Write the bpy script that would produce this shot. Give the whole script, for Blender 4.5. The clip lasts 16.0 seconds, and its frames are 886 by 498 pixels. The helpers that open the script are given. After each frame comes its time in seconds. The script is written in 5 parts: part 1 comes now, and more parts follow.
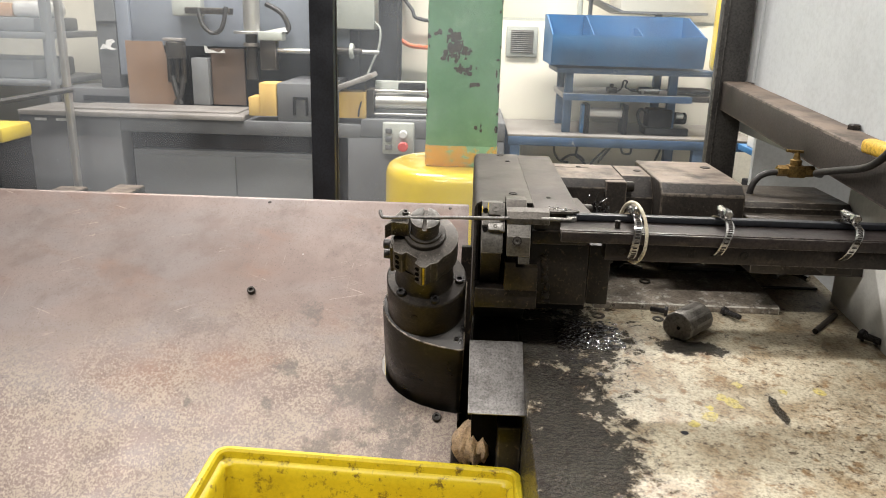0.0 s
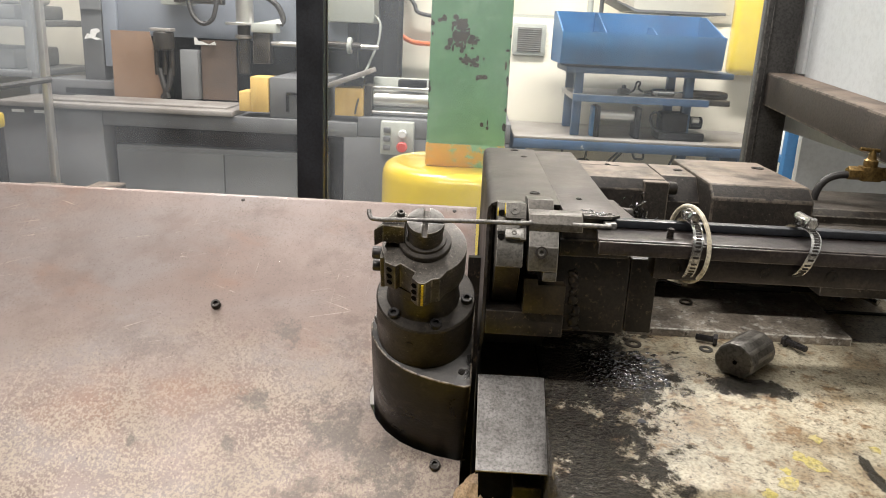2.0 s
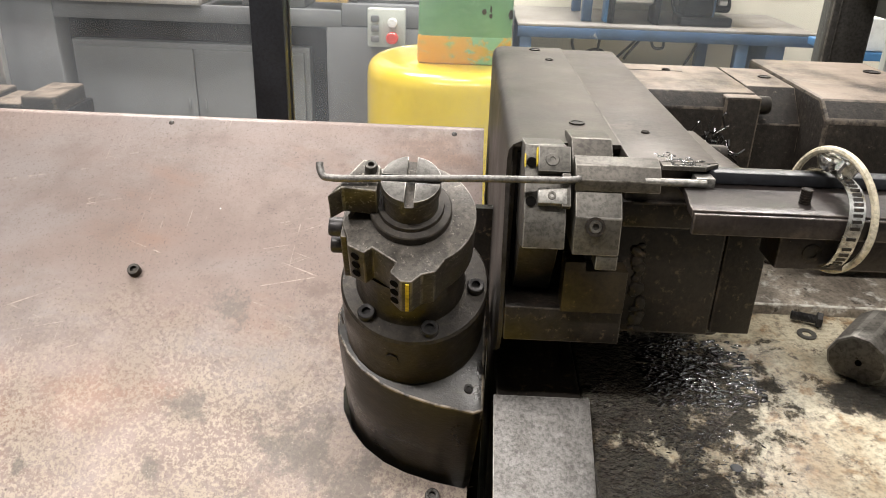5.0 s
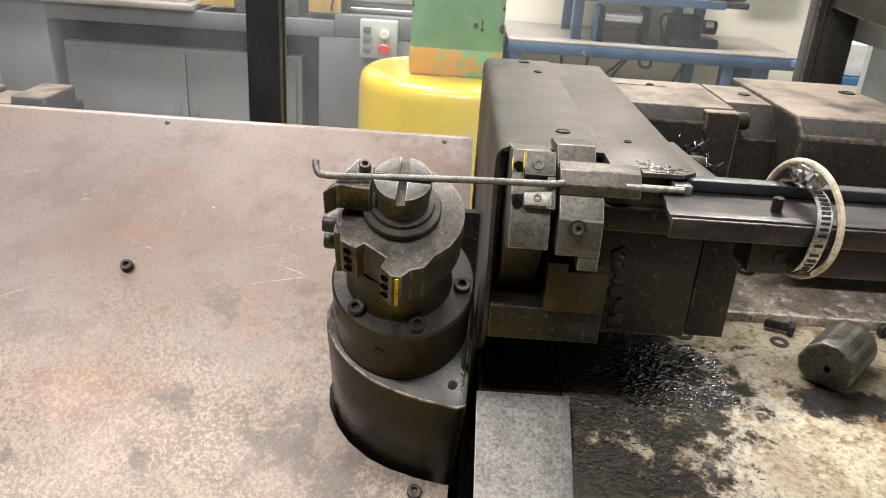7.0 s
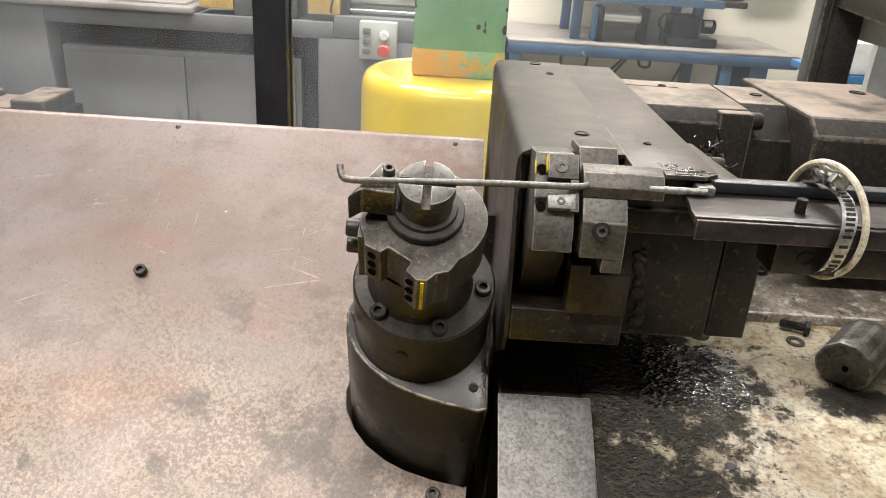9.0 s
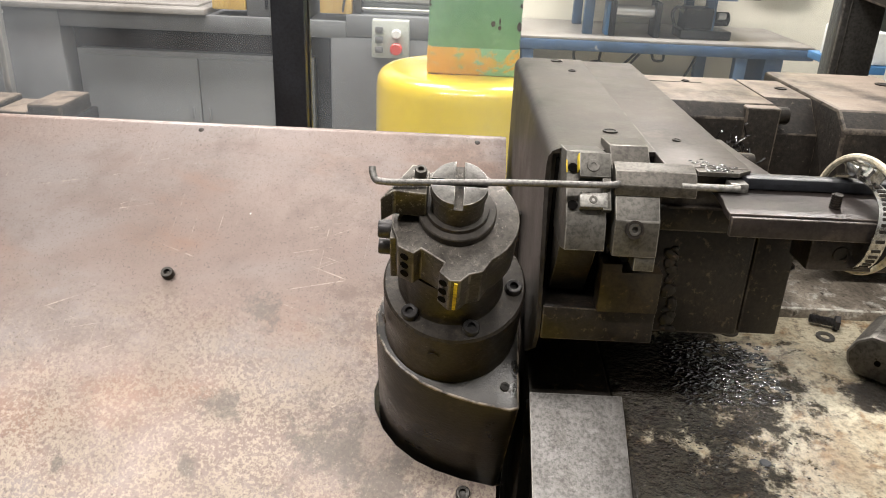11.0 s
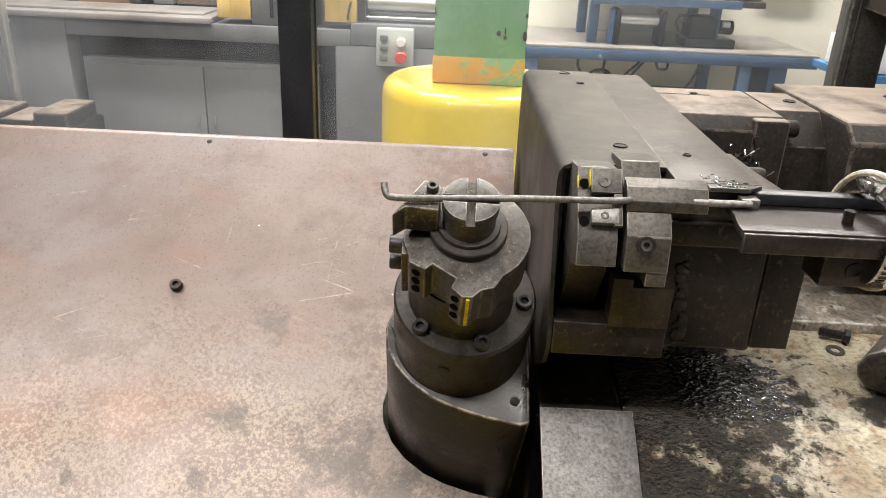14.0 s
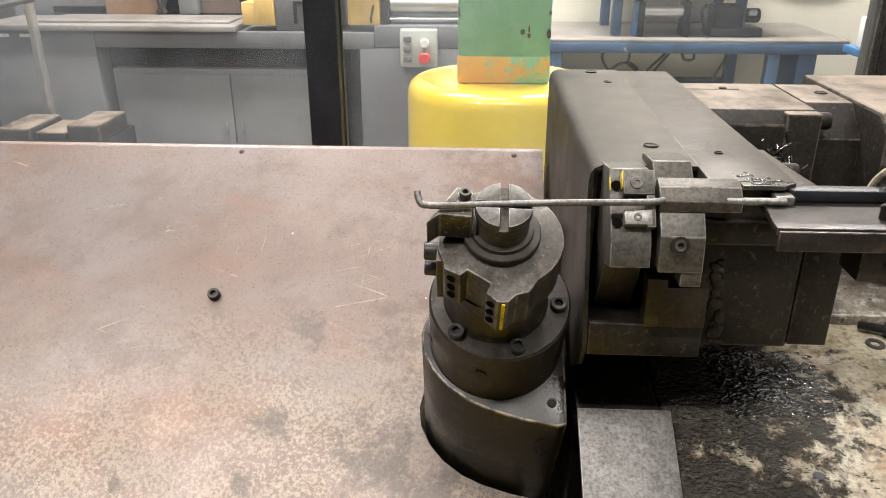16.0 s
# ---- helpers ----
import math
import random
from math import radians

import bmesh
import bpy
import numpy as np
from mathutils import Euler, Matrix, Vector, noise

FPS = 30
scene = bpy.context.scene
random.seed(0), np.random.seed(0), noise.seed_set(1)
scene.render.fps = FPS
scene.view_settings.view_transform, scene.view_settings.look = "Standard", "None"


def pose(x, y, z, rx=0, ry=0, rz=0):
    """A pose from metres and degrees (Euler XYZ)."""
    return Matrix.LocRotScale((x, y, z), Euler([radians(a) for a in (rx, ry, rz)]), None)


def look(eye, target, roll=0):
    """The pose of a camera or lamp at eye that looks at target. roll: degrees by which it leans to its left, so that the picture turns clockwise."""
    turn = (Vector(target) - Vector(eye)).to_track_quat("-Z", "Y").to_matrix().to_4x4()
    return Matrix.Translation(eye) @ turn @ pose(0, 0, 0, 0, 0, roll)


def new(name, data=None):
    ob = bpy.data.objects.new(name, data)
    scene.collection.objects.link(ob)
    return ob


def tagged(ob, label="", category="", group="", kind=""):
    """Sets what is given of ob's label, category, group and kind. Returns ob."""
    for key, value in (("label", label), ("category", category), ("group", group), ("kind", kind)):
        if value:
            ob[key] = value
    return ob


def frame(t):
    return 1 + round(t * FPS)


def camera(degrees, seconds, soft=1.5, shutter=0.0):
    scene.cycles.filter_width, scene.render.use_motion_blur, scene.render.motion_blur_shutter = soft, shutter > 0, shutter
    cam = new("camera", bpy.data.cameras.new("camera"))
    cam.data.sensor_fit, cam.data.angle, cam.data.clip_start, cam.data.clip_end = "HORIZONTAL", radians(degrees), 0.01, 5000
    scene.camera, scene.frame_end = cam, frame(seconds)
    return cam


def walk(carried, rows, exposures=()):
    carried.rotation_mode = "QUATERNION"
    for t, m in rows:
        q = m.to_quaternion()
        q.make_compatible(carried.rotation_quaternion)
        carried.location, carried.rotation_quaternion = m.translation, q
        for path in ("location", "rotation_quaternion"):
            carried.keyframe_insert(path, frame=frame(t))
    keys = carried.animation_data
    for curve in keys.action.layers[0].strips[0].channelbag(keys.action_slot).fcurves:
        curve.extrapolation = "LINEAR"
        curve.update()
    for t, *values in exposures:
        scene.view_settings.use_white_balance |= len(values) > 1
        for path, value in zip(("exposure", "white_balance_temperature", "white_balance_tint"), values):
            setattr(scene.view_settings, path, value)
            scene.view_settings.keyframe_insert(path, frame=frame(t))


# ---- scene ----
cam = camera(60.2, 16.0, 1.0)
PATH = [
    (0, (0.063, 0.112, 1.32), (0.008, 2.027, 0.744), 1.6),
    (0.5, (0.061, 0.107, 1.313), (0.009, 2.024, 0.746), 1.5),
    (1, (0.063, 0.115, 1.311), (0.002, 2.036, 0.759), 1.3),
    (1.5, (0.086, 0.186, 1.308), (0.023, 2.117, 0.788), 1.8),
    (2, (0.051, 0.298, 1.269), (0.001, 2.217, 0.709), 2.7),
    (2.5, (0.04, 0.438, 1.23), (0.025, 2.304, 0.512), 2.0),
    (3, (0.04, 0.536, 1.228), (0.031, 2.372, 0.434), 2.5),
    (3.5, (0.042, 0.571, 1.223), (0.026, 2.391, 0.393), 2.5),
    (4, (0.046, 0.576, 1.232), (0.02, 2.388, 0.386), 2.1),
    (4.5, (0.044, 0.575, 1.24), (0.012, 2.39, 0.4), 2.0),
    (5, (0.043, 0.57, 1.241), (0.012, 2.391, 0.415), 2.1),
    (5.2, (0.049, 0.567, 1.241), (0.018, 2.393, 0.426), 2.2),
    (7.5, (0.034, 0.547, 1.24), (0.044, 2.383, 0.448), 4.2),
    (8, (0.027, 0.547, 1.24), (0.038, 2.383, 0.447), 4.0),
    (8.5, (0.027, 0.548, 1.238), (0.043, 2.384, 0.445), 4.0),
    (9, (0.024, 0.548, 1.241), (0.039, 2.385, 0.45), 3.7),
    (11.5, (0.01, 0.548, 1.244), (-0.008, 2.38, 0.443), 2.4),
    (12, (0.01, 0.548, 1.247), (-0.008, 2.38, 0.446), 2.3),
    (12.5, (0.01, 0.548, 1.247), (-0.009, 2.382, 0.45), 2.2),
    (13, (0.009, 0.547, 1.248), (-0.007, 2.384, 0.457), 2.3),
    (13.5, (0.008, 0.549, 1.248), (-0.01, 2.387, 0.46), 2.3),
    (14, (0.005, 0.55, 1.248), (-0.018, 2.389, 0.463), 2.5),
    (14.5, (0.002, 0.55, 1.248), (-0.021, 2.391, 0.466), 2.4),
    (15, (0.004, 0.551, 1.25), (-0.02, 2.385, 0.454), 1.1),
    (15.5, (0.002, 0.547, 1.257), (-0.068, 2.38, 0.46), 0.0),
    (16, (0.001, 0.547, 1.255), (-0.095, 2.381, 0.463), -0.0),
]
walk(cam, [(t, look(eye, target, roll)) for t, eye, target, roll in PATH], ((0, -0.08), (2.0, -0.06), (3.5, 0.10), (5.0, 0.14), (16.0, 0.12)))

# ---- world and lights ----
world = bpy.data.worlds.new("world")
scene.world = world
world.use_nodes = True
world.node_tree.nodes["Background"].inputs[0].default_value = (0.8, 0.85, 0.9, 1)
world.node_tree.nodes["Background"].inputs[1].default_value = 0.05


def area_lamp(name, at, target, sx, sy, watts, color=(1.0, 0.95, 0.905)):
    d = bpy.data.lights.new(name, "AREA")
    d.shape, d.size, d.size_y, d.energy, d.color = "RECTANGLE", sx, sy, watts, color
    ob = new(name, d)
    ob.matrix_world = look(at, target)
    return ob


LAMPS = [
    ((-1.45, -0.12, 3.45), 1.25, 0.16, 86),
    ((0.55, -0.12, 3.45), 1.25, 0.16, 51),
    ((-0.40, 1.75, 3.45), 1.25, 0.16, 26),
    ((-0.15, 3.05, 3.45), 1.25, 0.16, 46),
    ((-1.3, 2.9, 3.45), 1.25, 0.16, 118),
    ((0.9, 3.1, 3.45), 1.25, 0.16, 135),
]
for (lx, ly, lz), sx, sy, w in LAMPS:
    area_lamp("overhead_lamp", (lx, ly, lz), (lx, ly + 0.001, 0), sx, sy, w)


# ---- mesh helpers ----
def bevel_all(t, offset, seg):
    """Round all edges and note which faces they are, where paint and scale rub off."""
    layer = t.faces.layers.float.new("edge")
    res = bmesh.ops.bevel(t, geom=[e for e in t.edges if e.calc_face_angle(0) > 0.5], offset=offset, segments=seg, profile=0.5, affect="EDGES")
    for f in res["faces"]:
        f[layer] = 1.0


def box(bm, x0, x1, y0, y1, z0, z1, bevel=0.0, m=None, seg=2):
    t = bmesh.new()
    bmesh.ops.create_cube(t, size=1)
    for v in t.verts:
        v.co = Vector((x0 + (v.co.x + 0.5) * (x1 - x0), y0 + (v.co.y + 0.5) * (y1 - y0), z0 + (v.co.z + 0.5) * (z1 - z0)))
    if bevel:
        bevel_all(t, bevel, seg)
    return merge(bm, t, m)


def merge(bm, t, m=None):
    if m is not None:
        bmesh.ops.transform(t, matrix=m, verts=t.verts)
    me = bpy.data.meshes.new("tmp")
    t.to_mesh(me)
    t.free()
    bm.from_mesh(me)
    bpy.data.meshes.remove(me)
    return bm


def prism(bm, poly, axis, lo, hi, bevel=0.0, m=None):
    """A polygon in the two other axes, drawn out along axis from lo to hi."""
    t = bmesh.new()

    def at(p, q):
        return {"x": (q, p[0], p[1]), "y": (p[0], q, p[1]), "z": (p[0], p[1], q)}[axis]
    a = [t.verts.new(at(p, lo)) for p in poly]
    b = [t.verts.new(at(p, hi)) for p in poly]
    n = len(poly)
    t.faces.new(a)
    t.faces.new(b[::-1])
    for i in range(n):
        t.faces.new((a[i], b[i], b[(i + 1) % n], a[(i + 1) % n]))
    bmesh.ops.recalc_face_normals(t, faces=t.faces)
    if bevel:
        bevel_all(t, bevel, 2)
    return merge(bm, t, m)


def lathe(bm, profile, seg=48, m=None):
    """Rings of (radius, height) about the z axis, closed where the radius is 0."""
    t = bmesh.new()
    rings = []
    for r, z in profile:
        if r <= 1e-6:
            rings.append([t.verts.new((0, 0, z))])
        else:
            rings.append([t.verts.new((r * math.cos(2 * math.pi * i / seg), r * math.sin(2 * math.pi * i / seg), z)) for i in range(seg)])
    for a, b in zip(rings, rings[1:]):
        for i in range(seg):
            j = (i + 1) % seg
            if len(a) == 1 and len(b) == 1:
                continue
            if len(a) == 1:
                t.faces.new((a[0], b[i], b[j]))
            elif len(b) == 1:
                t.faces.new((a[i], a[j], b[0]))
            else:
                t.faces.new((a[i], a[j], b[j], b[i]))
    bmesh.ops.recalc_face_normals(t, faces=t.faces)
    return merge(bm, t, m)


def rod(bm, p0, p1, r, seg=16, cap=0.0):
    p0, p1 = Vector(p0), Vector(p1)
    h = (p1 - p0).length
    m = Matrix.Translation(p0) @ (p1 - p0).to_track_quat("Z", "Y").to_matrix().to_4x4()
    c = cap or min(r * 0.15, h * 0.2)
    return lathe(bm, [(0, 0), (r - c, 0), (r, c), (r, h - c), (r - c, h), (0, h)], seg, m)


def sweep(bm, pts, r, seg=10, smooth=6):
    """A round bar or hose through points."""
    P = [Vector(p) for p in pts]
    if smooth > 1 and len(P) > 2:
        Q = []
        for i in range(len(P) - 1):
            a, b, c, d = P[max(i - 1, 0)], P[i], P[i + 1], P[min(i + 2, len(P) - 1)]
            for k in range(smooth):
                s = k / smooth
                Q.append(0.5 * ((2 * b) + (c - a) * s + (2 * a - 5 * b + 4 * c - d) * s * s + (3 * b - a - 3 * c + d) * s ** 3))
        P = Q + [P[-1]]
    rings, up = [], Vector((0.13, 0.2, 1)).normalized()
    for i, p in enumerate(P):
        d = (P[min(i + 1, len(P) - 1)] - P[max(i - 1, 0)]).normalized()
        s = d.cross(up)
        if s.length < 1e-3:
            s = d.cross(Vector((1, 0, 0)))
        s.normalize()
        up = s.cross(d).normalized()
        rings.append([bm.verts.new(p + r * (math.cos(2 * math.pi * k / seg) * s + math.sin(2 * math.pi * k / seg) * up)) for k in range(seg)])
    fs = []
    for a, b in zip(rings, rings[1:]):
        for k in range(seg):
            fs.append(bm.faces.new((a[k], a[(k + 1) % seg], b[(k + 1) % seg], b[k])))
    fs.append(bm.faces.new(rings[0][::-1]))
    fs.append(bm.faces.new(rings[-1]))
    bmesh.ops.recalc_face_normals(bm, faces=fs)
    return bm


def finish(name, bm, material, smooth=True):
    me = bpy.data.meshes.new(name)
    bm.to_mesh(me)
    bm.free()
    me.materials.append(material)
    if smooth:
        for p in me.polygons:
            p.use_smooth = True
        me.set_sharp_from_angle(angle=radians(32))
    return me


def thing(name, at, label, category, group="", kind=""):
    ob = new(name)
    ob.location = at
    ob.empty_display_size = 0.02
    return tagged(ob, label, category, group, kind)


def base_of(ob):
    p = Vector((0, 0, 0))
    while ob is not None:
        p += ob.location
        ob = ob.parent
    return p


def part(name, bm, material, parent, label="", smooth=True):
    """One mesh, drawn in world metres, under its thing."""
    o = base_of(parent)
    for v in bm.verts:
        v.co -= o
    ob = new(name, finish(name, bm, material, smooth))
    ob.parent = parent
    return tagged(ob, label)


def solo(name, bm, material, label, category, kind="", group="", smooth=True):
    """A thing or a piece of the setting that is one mesh."""
    lo = Vector([min(v.co[i] for v in bm.verts) for i in range(3)])
    hi = Vector([max(v.co[i] for v in bm.verts) for i in range(3)])
    o = Vector(((lo.x + hi.x) / 2, (lo.y + hi.y) / 2, lo.z))
    for v in bm.verts:
        v.co -= o
    ob = new(name, finish(name, bm, material, smooth))
    ob.location = o
    return tagged(ob, label, category, group, kind)


def B(*a, **k):
    return box(bmesh.new(), *a, **k)


def R(*a, **k):
    return rod(bmesh.new(), *a, **k)


# ---- materials ----
def mat(name, c1, c2=None, c3=None, rough=0.5, rough2=None, metal=0.0, scale=20.0, fine=180.0, bump=0.1, stain=0.45, width=0.18,
        chips=None, chip_amount=0.4, chip_scale=30.0, stretch=(1, 1, 1), coat=0.0, spots=None, spot_scale=60.0, spot_amount=0.25, puddles=(), puddle_color=(0.02, 0.018, 0.016), dist=0.2, dust=None, dust_amount=0.85, edge=None, edge_amount=0.7, spec=0.5, spot_soft=0.08, smear=0.0):
    """Paint or metal: a base colour with broad patches, fine grain, worn chips, dark spots and relief."""
    m = bpy.data.materials.new(name)
    m.use_nodes = True
    nt = m.node_tree
    N, Lk = nt.nodes, nt.links
    bs = N["Principled BSDF"]
    c2, rough2 = c2 or tuple(v * 0.7 for v in c1), rough if rough2 is None else rough2
    geo = N.new("ShaderNodeNewGeometry")
    mp = N.new("ShaderNodeMapping")
    mp.inputs["Scale"].default_value = stretch
    Lk.new(geo.outputs["Position"], mp.inputs["Vector"])

    def noise_tex(s, detail=6.0, r=0.6, vec=mp, d=0.0):
        n = N.new("ShaderNodeTexNoise")
        n.inputs["Scale"].default_value, n.inputs["Detail"].default_value, n.inputs["Roughness"].default_value = s, detail, r
        n.inputs["Distortion"].default_value = d
        Lk.new(vec.outputs["Vector"], n.inputs["Vector"])
        return n.outputs["Fac"]

    def ramp(f, lo, hi):
        r = N.new("ShaderNodeMapRange")
        r.interpolation_type = "SMOOTHSTEP"
        r.inputs["From Min"].default_value, r.inputs["From Max"].default_value = lo, hi
        Lk.new(f, r.inputs["Value"])
        return r.outputs["Result"]

    def mix(f, a, b):
        x = N.new("ShaderNodeMix")
        x.data_type = "RGBA"
        Lk.new(f, x.inputs["Factor"]) if not isinstance(f, float) else setattr(x.inputs["Factor"], "default_value", f)
        for s, v in ((x.inputs[6], a), (x.inputs[7], b)):
            if isinstance(v, tuple):
                s.default_value = (*v, 1)
            else:
                Lk.new(v, s)
        return x.outputs[2]

    broad = noise_tex(scale, 9.0, 0.62, d=dist)
    grain = noise_tex(fine, 3.0, 0.7)
    col = mix(ramp(broad, stain - width, stain + width), c2, c1)
    if c3:
        col = mix(ramp(noise_tex(scale * 2.7, 8.0, 0.68, d=dist), 0.52, 0.66), col, c3)
    dark = N.new("ShaderNodeMix")
    dark.data_type, dark.blend_type = "RGBA", "MULTIPLY"
    dark.inputs["Factor"].default_value = 0.8
    Lk.new(col, dark.inputs[6])
    Lk.new(ramp(grain, 0.3, 0.62), dark.inputs[7])
    col = mix(0.6 if fine >= 200 else 0.12, col, dark.outputs[2])
    rgh = N.new("ShaderNodeMapRange")
    rgh.inputs["To Min"].default_value, rgh.inputs["To Max"].default_value = rough2, rough
    Lk.new(ramp(broad, stain - width, stain + width), rgh.inputs["Value"])
    met = None
    if chips:
        f = ramp(noise_tex(chip_scale, 8.0, 0.7, d=0.4), 1 - chip_amount, 1 - chip_amount + 0.05)
        col = mix(f, col, chips)
    if spots:
        f = ramp(noise_tex(spot_scale, 8.0, 0.72, d=0.15), 0.97 - spot_amount, 0.97 + spot_soft - spot_amount)
        col = mix(f, col, spots)
    if edge:
        at = N.new("ShaderNodeAttribute")
        at.attribute_name = "edge"
        ew = N.new("ShaderNodeMath")
        ew.operation = "MULTIPLY"
        Lk.new(at.outputs["Fac"], ew.inputs[0])
        er = N.new("ShaderNodeMath")
        er.operation = "MULTIPLY"
        er.inputs[1].default_value = edge_amount
        Lk.new(ramp(noise_tex(70, 6.0, 0.7), 0.38, 0.58), er.inputs[0])
        Lk.new(er.outputs[0], ew.inputs[1])
        col = mix(ew.outputs[0], col, edge)
    rough_out = rgh.outputs["Result"]
    if dust:
        # settled dust lies on the faces that look up
        nz = N.new("ShaderNodeSeparateXYZ")
        Lk.new(geo.outputs["True Normal"], nz.inputs[0])
        up = N.new("ShaderNodeMath")
        up.operation = "MULTIPLY"
        Lk.new(ramp(nz.outputs["Z"], 0.86, 0.985), up.inputs[0])
        Lk.new(ramp(noise_tex(scale * 0.8, 8.0, 0.66), 0.25, 0.6), up.inputs[1])
        lay = N.new("ShaderNodeMath")
        lay.operation = "MULTIPLY"
        lay.inputs[1].default_value = dust_amount
        Lk.new(up.outputs[0], lay.inputs[0])
        col = mix(lay.outputs[0], col, dust)
    wet = None
    for (px, py, sx, sy) in puddles:
        sub = N.new("ShaderNodeVectorMath")
        sub.operation = "SUBTRACT"
        sub.inputs[1].default_value = (px, py, 0)
        Lk.new(geo.outputs["Position"], sub.inputs[0])
        mul = N.new("ShaderNodeVectorMath")
        mul.operation = "MULTIPLY"
        mul.inputs[1].default_value = (1 / sx, 1 / sy, 0)
        Lk.new(sub.outputs[0], mul.inputs[0])
        ln = N.new("ShaderNodeVectorMath")
        ln.operation = "LENGTH"
        Lk.new(mul.outputs[0], ln.inputs[0])
        ad = N.new("ShaderNodeMath")
        ad.operation = "MULTIPLY_ADD"
        ad.inputs[1].default_value = 3.2
        Lk.new(noise_tex(34, 10.0, 0.74, d=0.2), ad.inputs[0])
        Lk.new(ln.outputs["Value"], ad.inputs[2])
        f = ramp(ad.outputs[0], 2.75, 2.25)
        if wet is None:
            wet = f
        else:
            mx = N.new("ShaderNodeMath")
            mx.operation = "MAXIMUM"
            Lk.new(wet, mx.inputs[0])
            Lk.new(f, mx.inputs[1])
            wet = mx.outputs[0]
    if wet is not None:
        half = N.new("ShaderNodeMath")
        half.operation = "MULTIPLY"
        half.inputs[1].default_value = 0.93
        Lk.new(wet, half.inputs[0])
        col = mix(half.outputs[0], col, puddle_color)
        rw = N.new("ShaderNodeMix")
        Lk.new(wet, rw.inputs[0])
        Lk.new(rough_out, rw.inputs[2])
        rw.inputs[3].default_value = 0.14
        rough_out = rw.outputs[0]
    Lk.new(col, bs.inputs["Base Color"])
    Lk.new(rough_out, bs.inputs["Roughness"])
    bs.inputs["Metallic"].default_value = metal
    bs.inputs["Coat Weight"].default_value, bs.inputs["Coat Roughness"].default_value = coat, 0.06
    bs.inputs["Specular IOR Level"].default_value = spec
    if bump:
        b = N.new("ShaderNodeBump")
        b.inputs["Strength"].default_value, b.inputs["Distance"].default_value = bump, 0.002
        add = N.new("ShaderNodeMath")
        add.operation = "ADD"
        Lk.new(grain, add.inputs[0])
        Lk.new(broad, add.inputs[1])
        Lk.new(add.outputs[0], b.inputs["Height"])
        if wet is not None:
            wb = N.new("ShaderNodeBump")
            wb.inputs["Distance"].default_value = 0.007
            st = N.new("ShaderNodeMath")
            st.operation = "MULTIPLY"
            st.inputs[1].default_value = 0.95
            Lk.new(wet, st.inputs[0])
            Lk.new(st.outputs[0], wb.inputs["Strength"])
            Lk.new(noise_tex(230, 3.0, 0.6), wb.inputs["Height"])
            Lk.new(wb.outputs["Normal"], b.inputs["Normal"])
        Lk.new(b.outputs["Normal"], bs.inputs["Normal"])
    return m


M_OILY = mat("oily_black_steel", (0.019, 0.015, 0.012), (0.008, 0.007, 0.006), (0.030, 0.022, 0.016), rough=0.5, rough2=0.3, metal=0.0, scale=30, fine=300, bump=0.18, spots=(0.080, 0.055, 0.037), spot_scale=150, spot_amount=0.40, edge=(0.09, 0.076, 0.062), edge_amount=0.6, spec=0.35)
M_DARK = mat("blackened_steel", (0.038, 0.031, 0.024), (0.016, 0.013, 0.010), (0.056, 0.045, 0.033), rough=0.55, rough2=0.32, metal=0.3, scale=34, fine=320, bump=0.16, spots=(0.12, 0.10, 0.08), spot_scale=260, spot_amount=0.36, dust=(0.12, 0.10, 0.08), dust_amount=0.3, edge=(0.17, 0.15, 0.125), edge_amount=0.8)
M_BODY = mat("oily_black_casting", (0.019, 0.0155, 0.012), (0.006, 0.0055, 0.005), (0.036, 0.028, 0.020), rough=0.42, rough2=0.22, metal=0.1, scale=17, fine=300, bump=0.2, dist=0.6, spots=(0.12, 0.09, 0.065), spot_scale=120, spot_amount=0.32, dust=(0.11, 0.09, 0.072), dust_amount=0.6, edge=(0.24, 0.20, 0.155), edge_amount=0.9)
M_TOOL = mat("ground_tool_steel", (0.128, 0.121, 0.108), (0.078, 0.072, 0.063), rough=0.55, rough2=0.42, metal=0.6, scale=26, fine=350, bump=0.08, spots=(0.075, 0.066, 0.057), spot_scale=160, spot_amount=0.45, spot_soft=0.25, edge=(0.30, 0.285, 0.26), edge_amount=0.7)
M_DUSTY = mat("dusty_machine_steel", (0.022, 0.018, 0.0145), (0.010, 0.008, 0.007), (0.034, 0.027, 0.021), rough=0.6, rough2=0.4, metal=0.0, scale=20, fine=260, bump=0.3, spots=(0.10, 0.082, 0.064), spot_scale=260, spot_amount=0.36, spec=0.3, dust=(0.25, 0.20, 0.16), edge=(0.14, 0.115, 0.09), edge_amount=0.6)
M_PLATE = mat("grimy_cover_steel", (0.053, 0.045, 0.039), (0.027, 0.023, 0.020), (0.076, 0.064, 0.054), rough=0.6, rough2=0.4, metal=0.35, scale=14, fine=260, bump=0.12, spots=(0.02, 0.017, 0.015), spot_scale=110, spot_amount=0.38, dust=(0.085, 0.070, 0.059), dust_amount=0.5, edge=(0.19, 0.17, 0.15), edge_amount=0.6)
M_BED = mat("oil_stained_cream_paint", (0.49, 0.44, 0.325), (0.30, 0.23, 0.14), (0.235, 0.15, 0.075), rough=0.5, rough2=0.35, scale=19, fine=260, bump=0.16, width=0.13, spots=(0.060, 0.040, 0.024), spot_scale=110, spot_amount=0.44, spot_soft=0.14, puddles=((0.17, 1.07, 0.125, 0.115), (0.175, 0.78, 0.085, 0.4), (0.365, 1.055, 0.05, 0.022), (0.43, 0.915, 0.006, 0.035)))
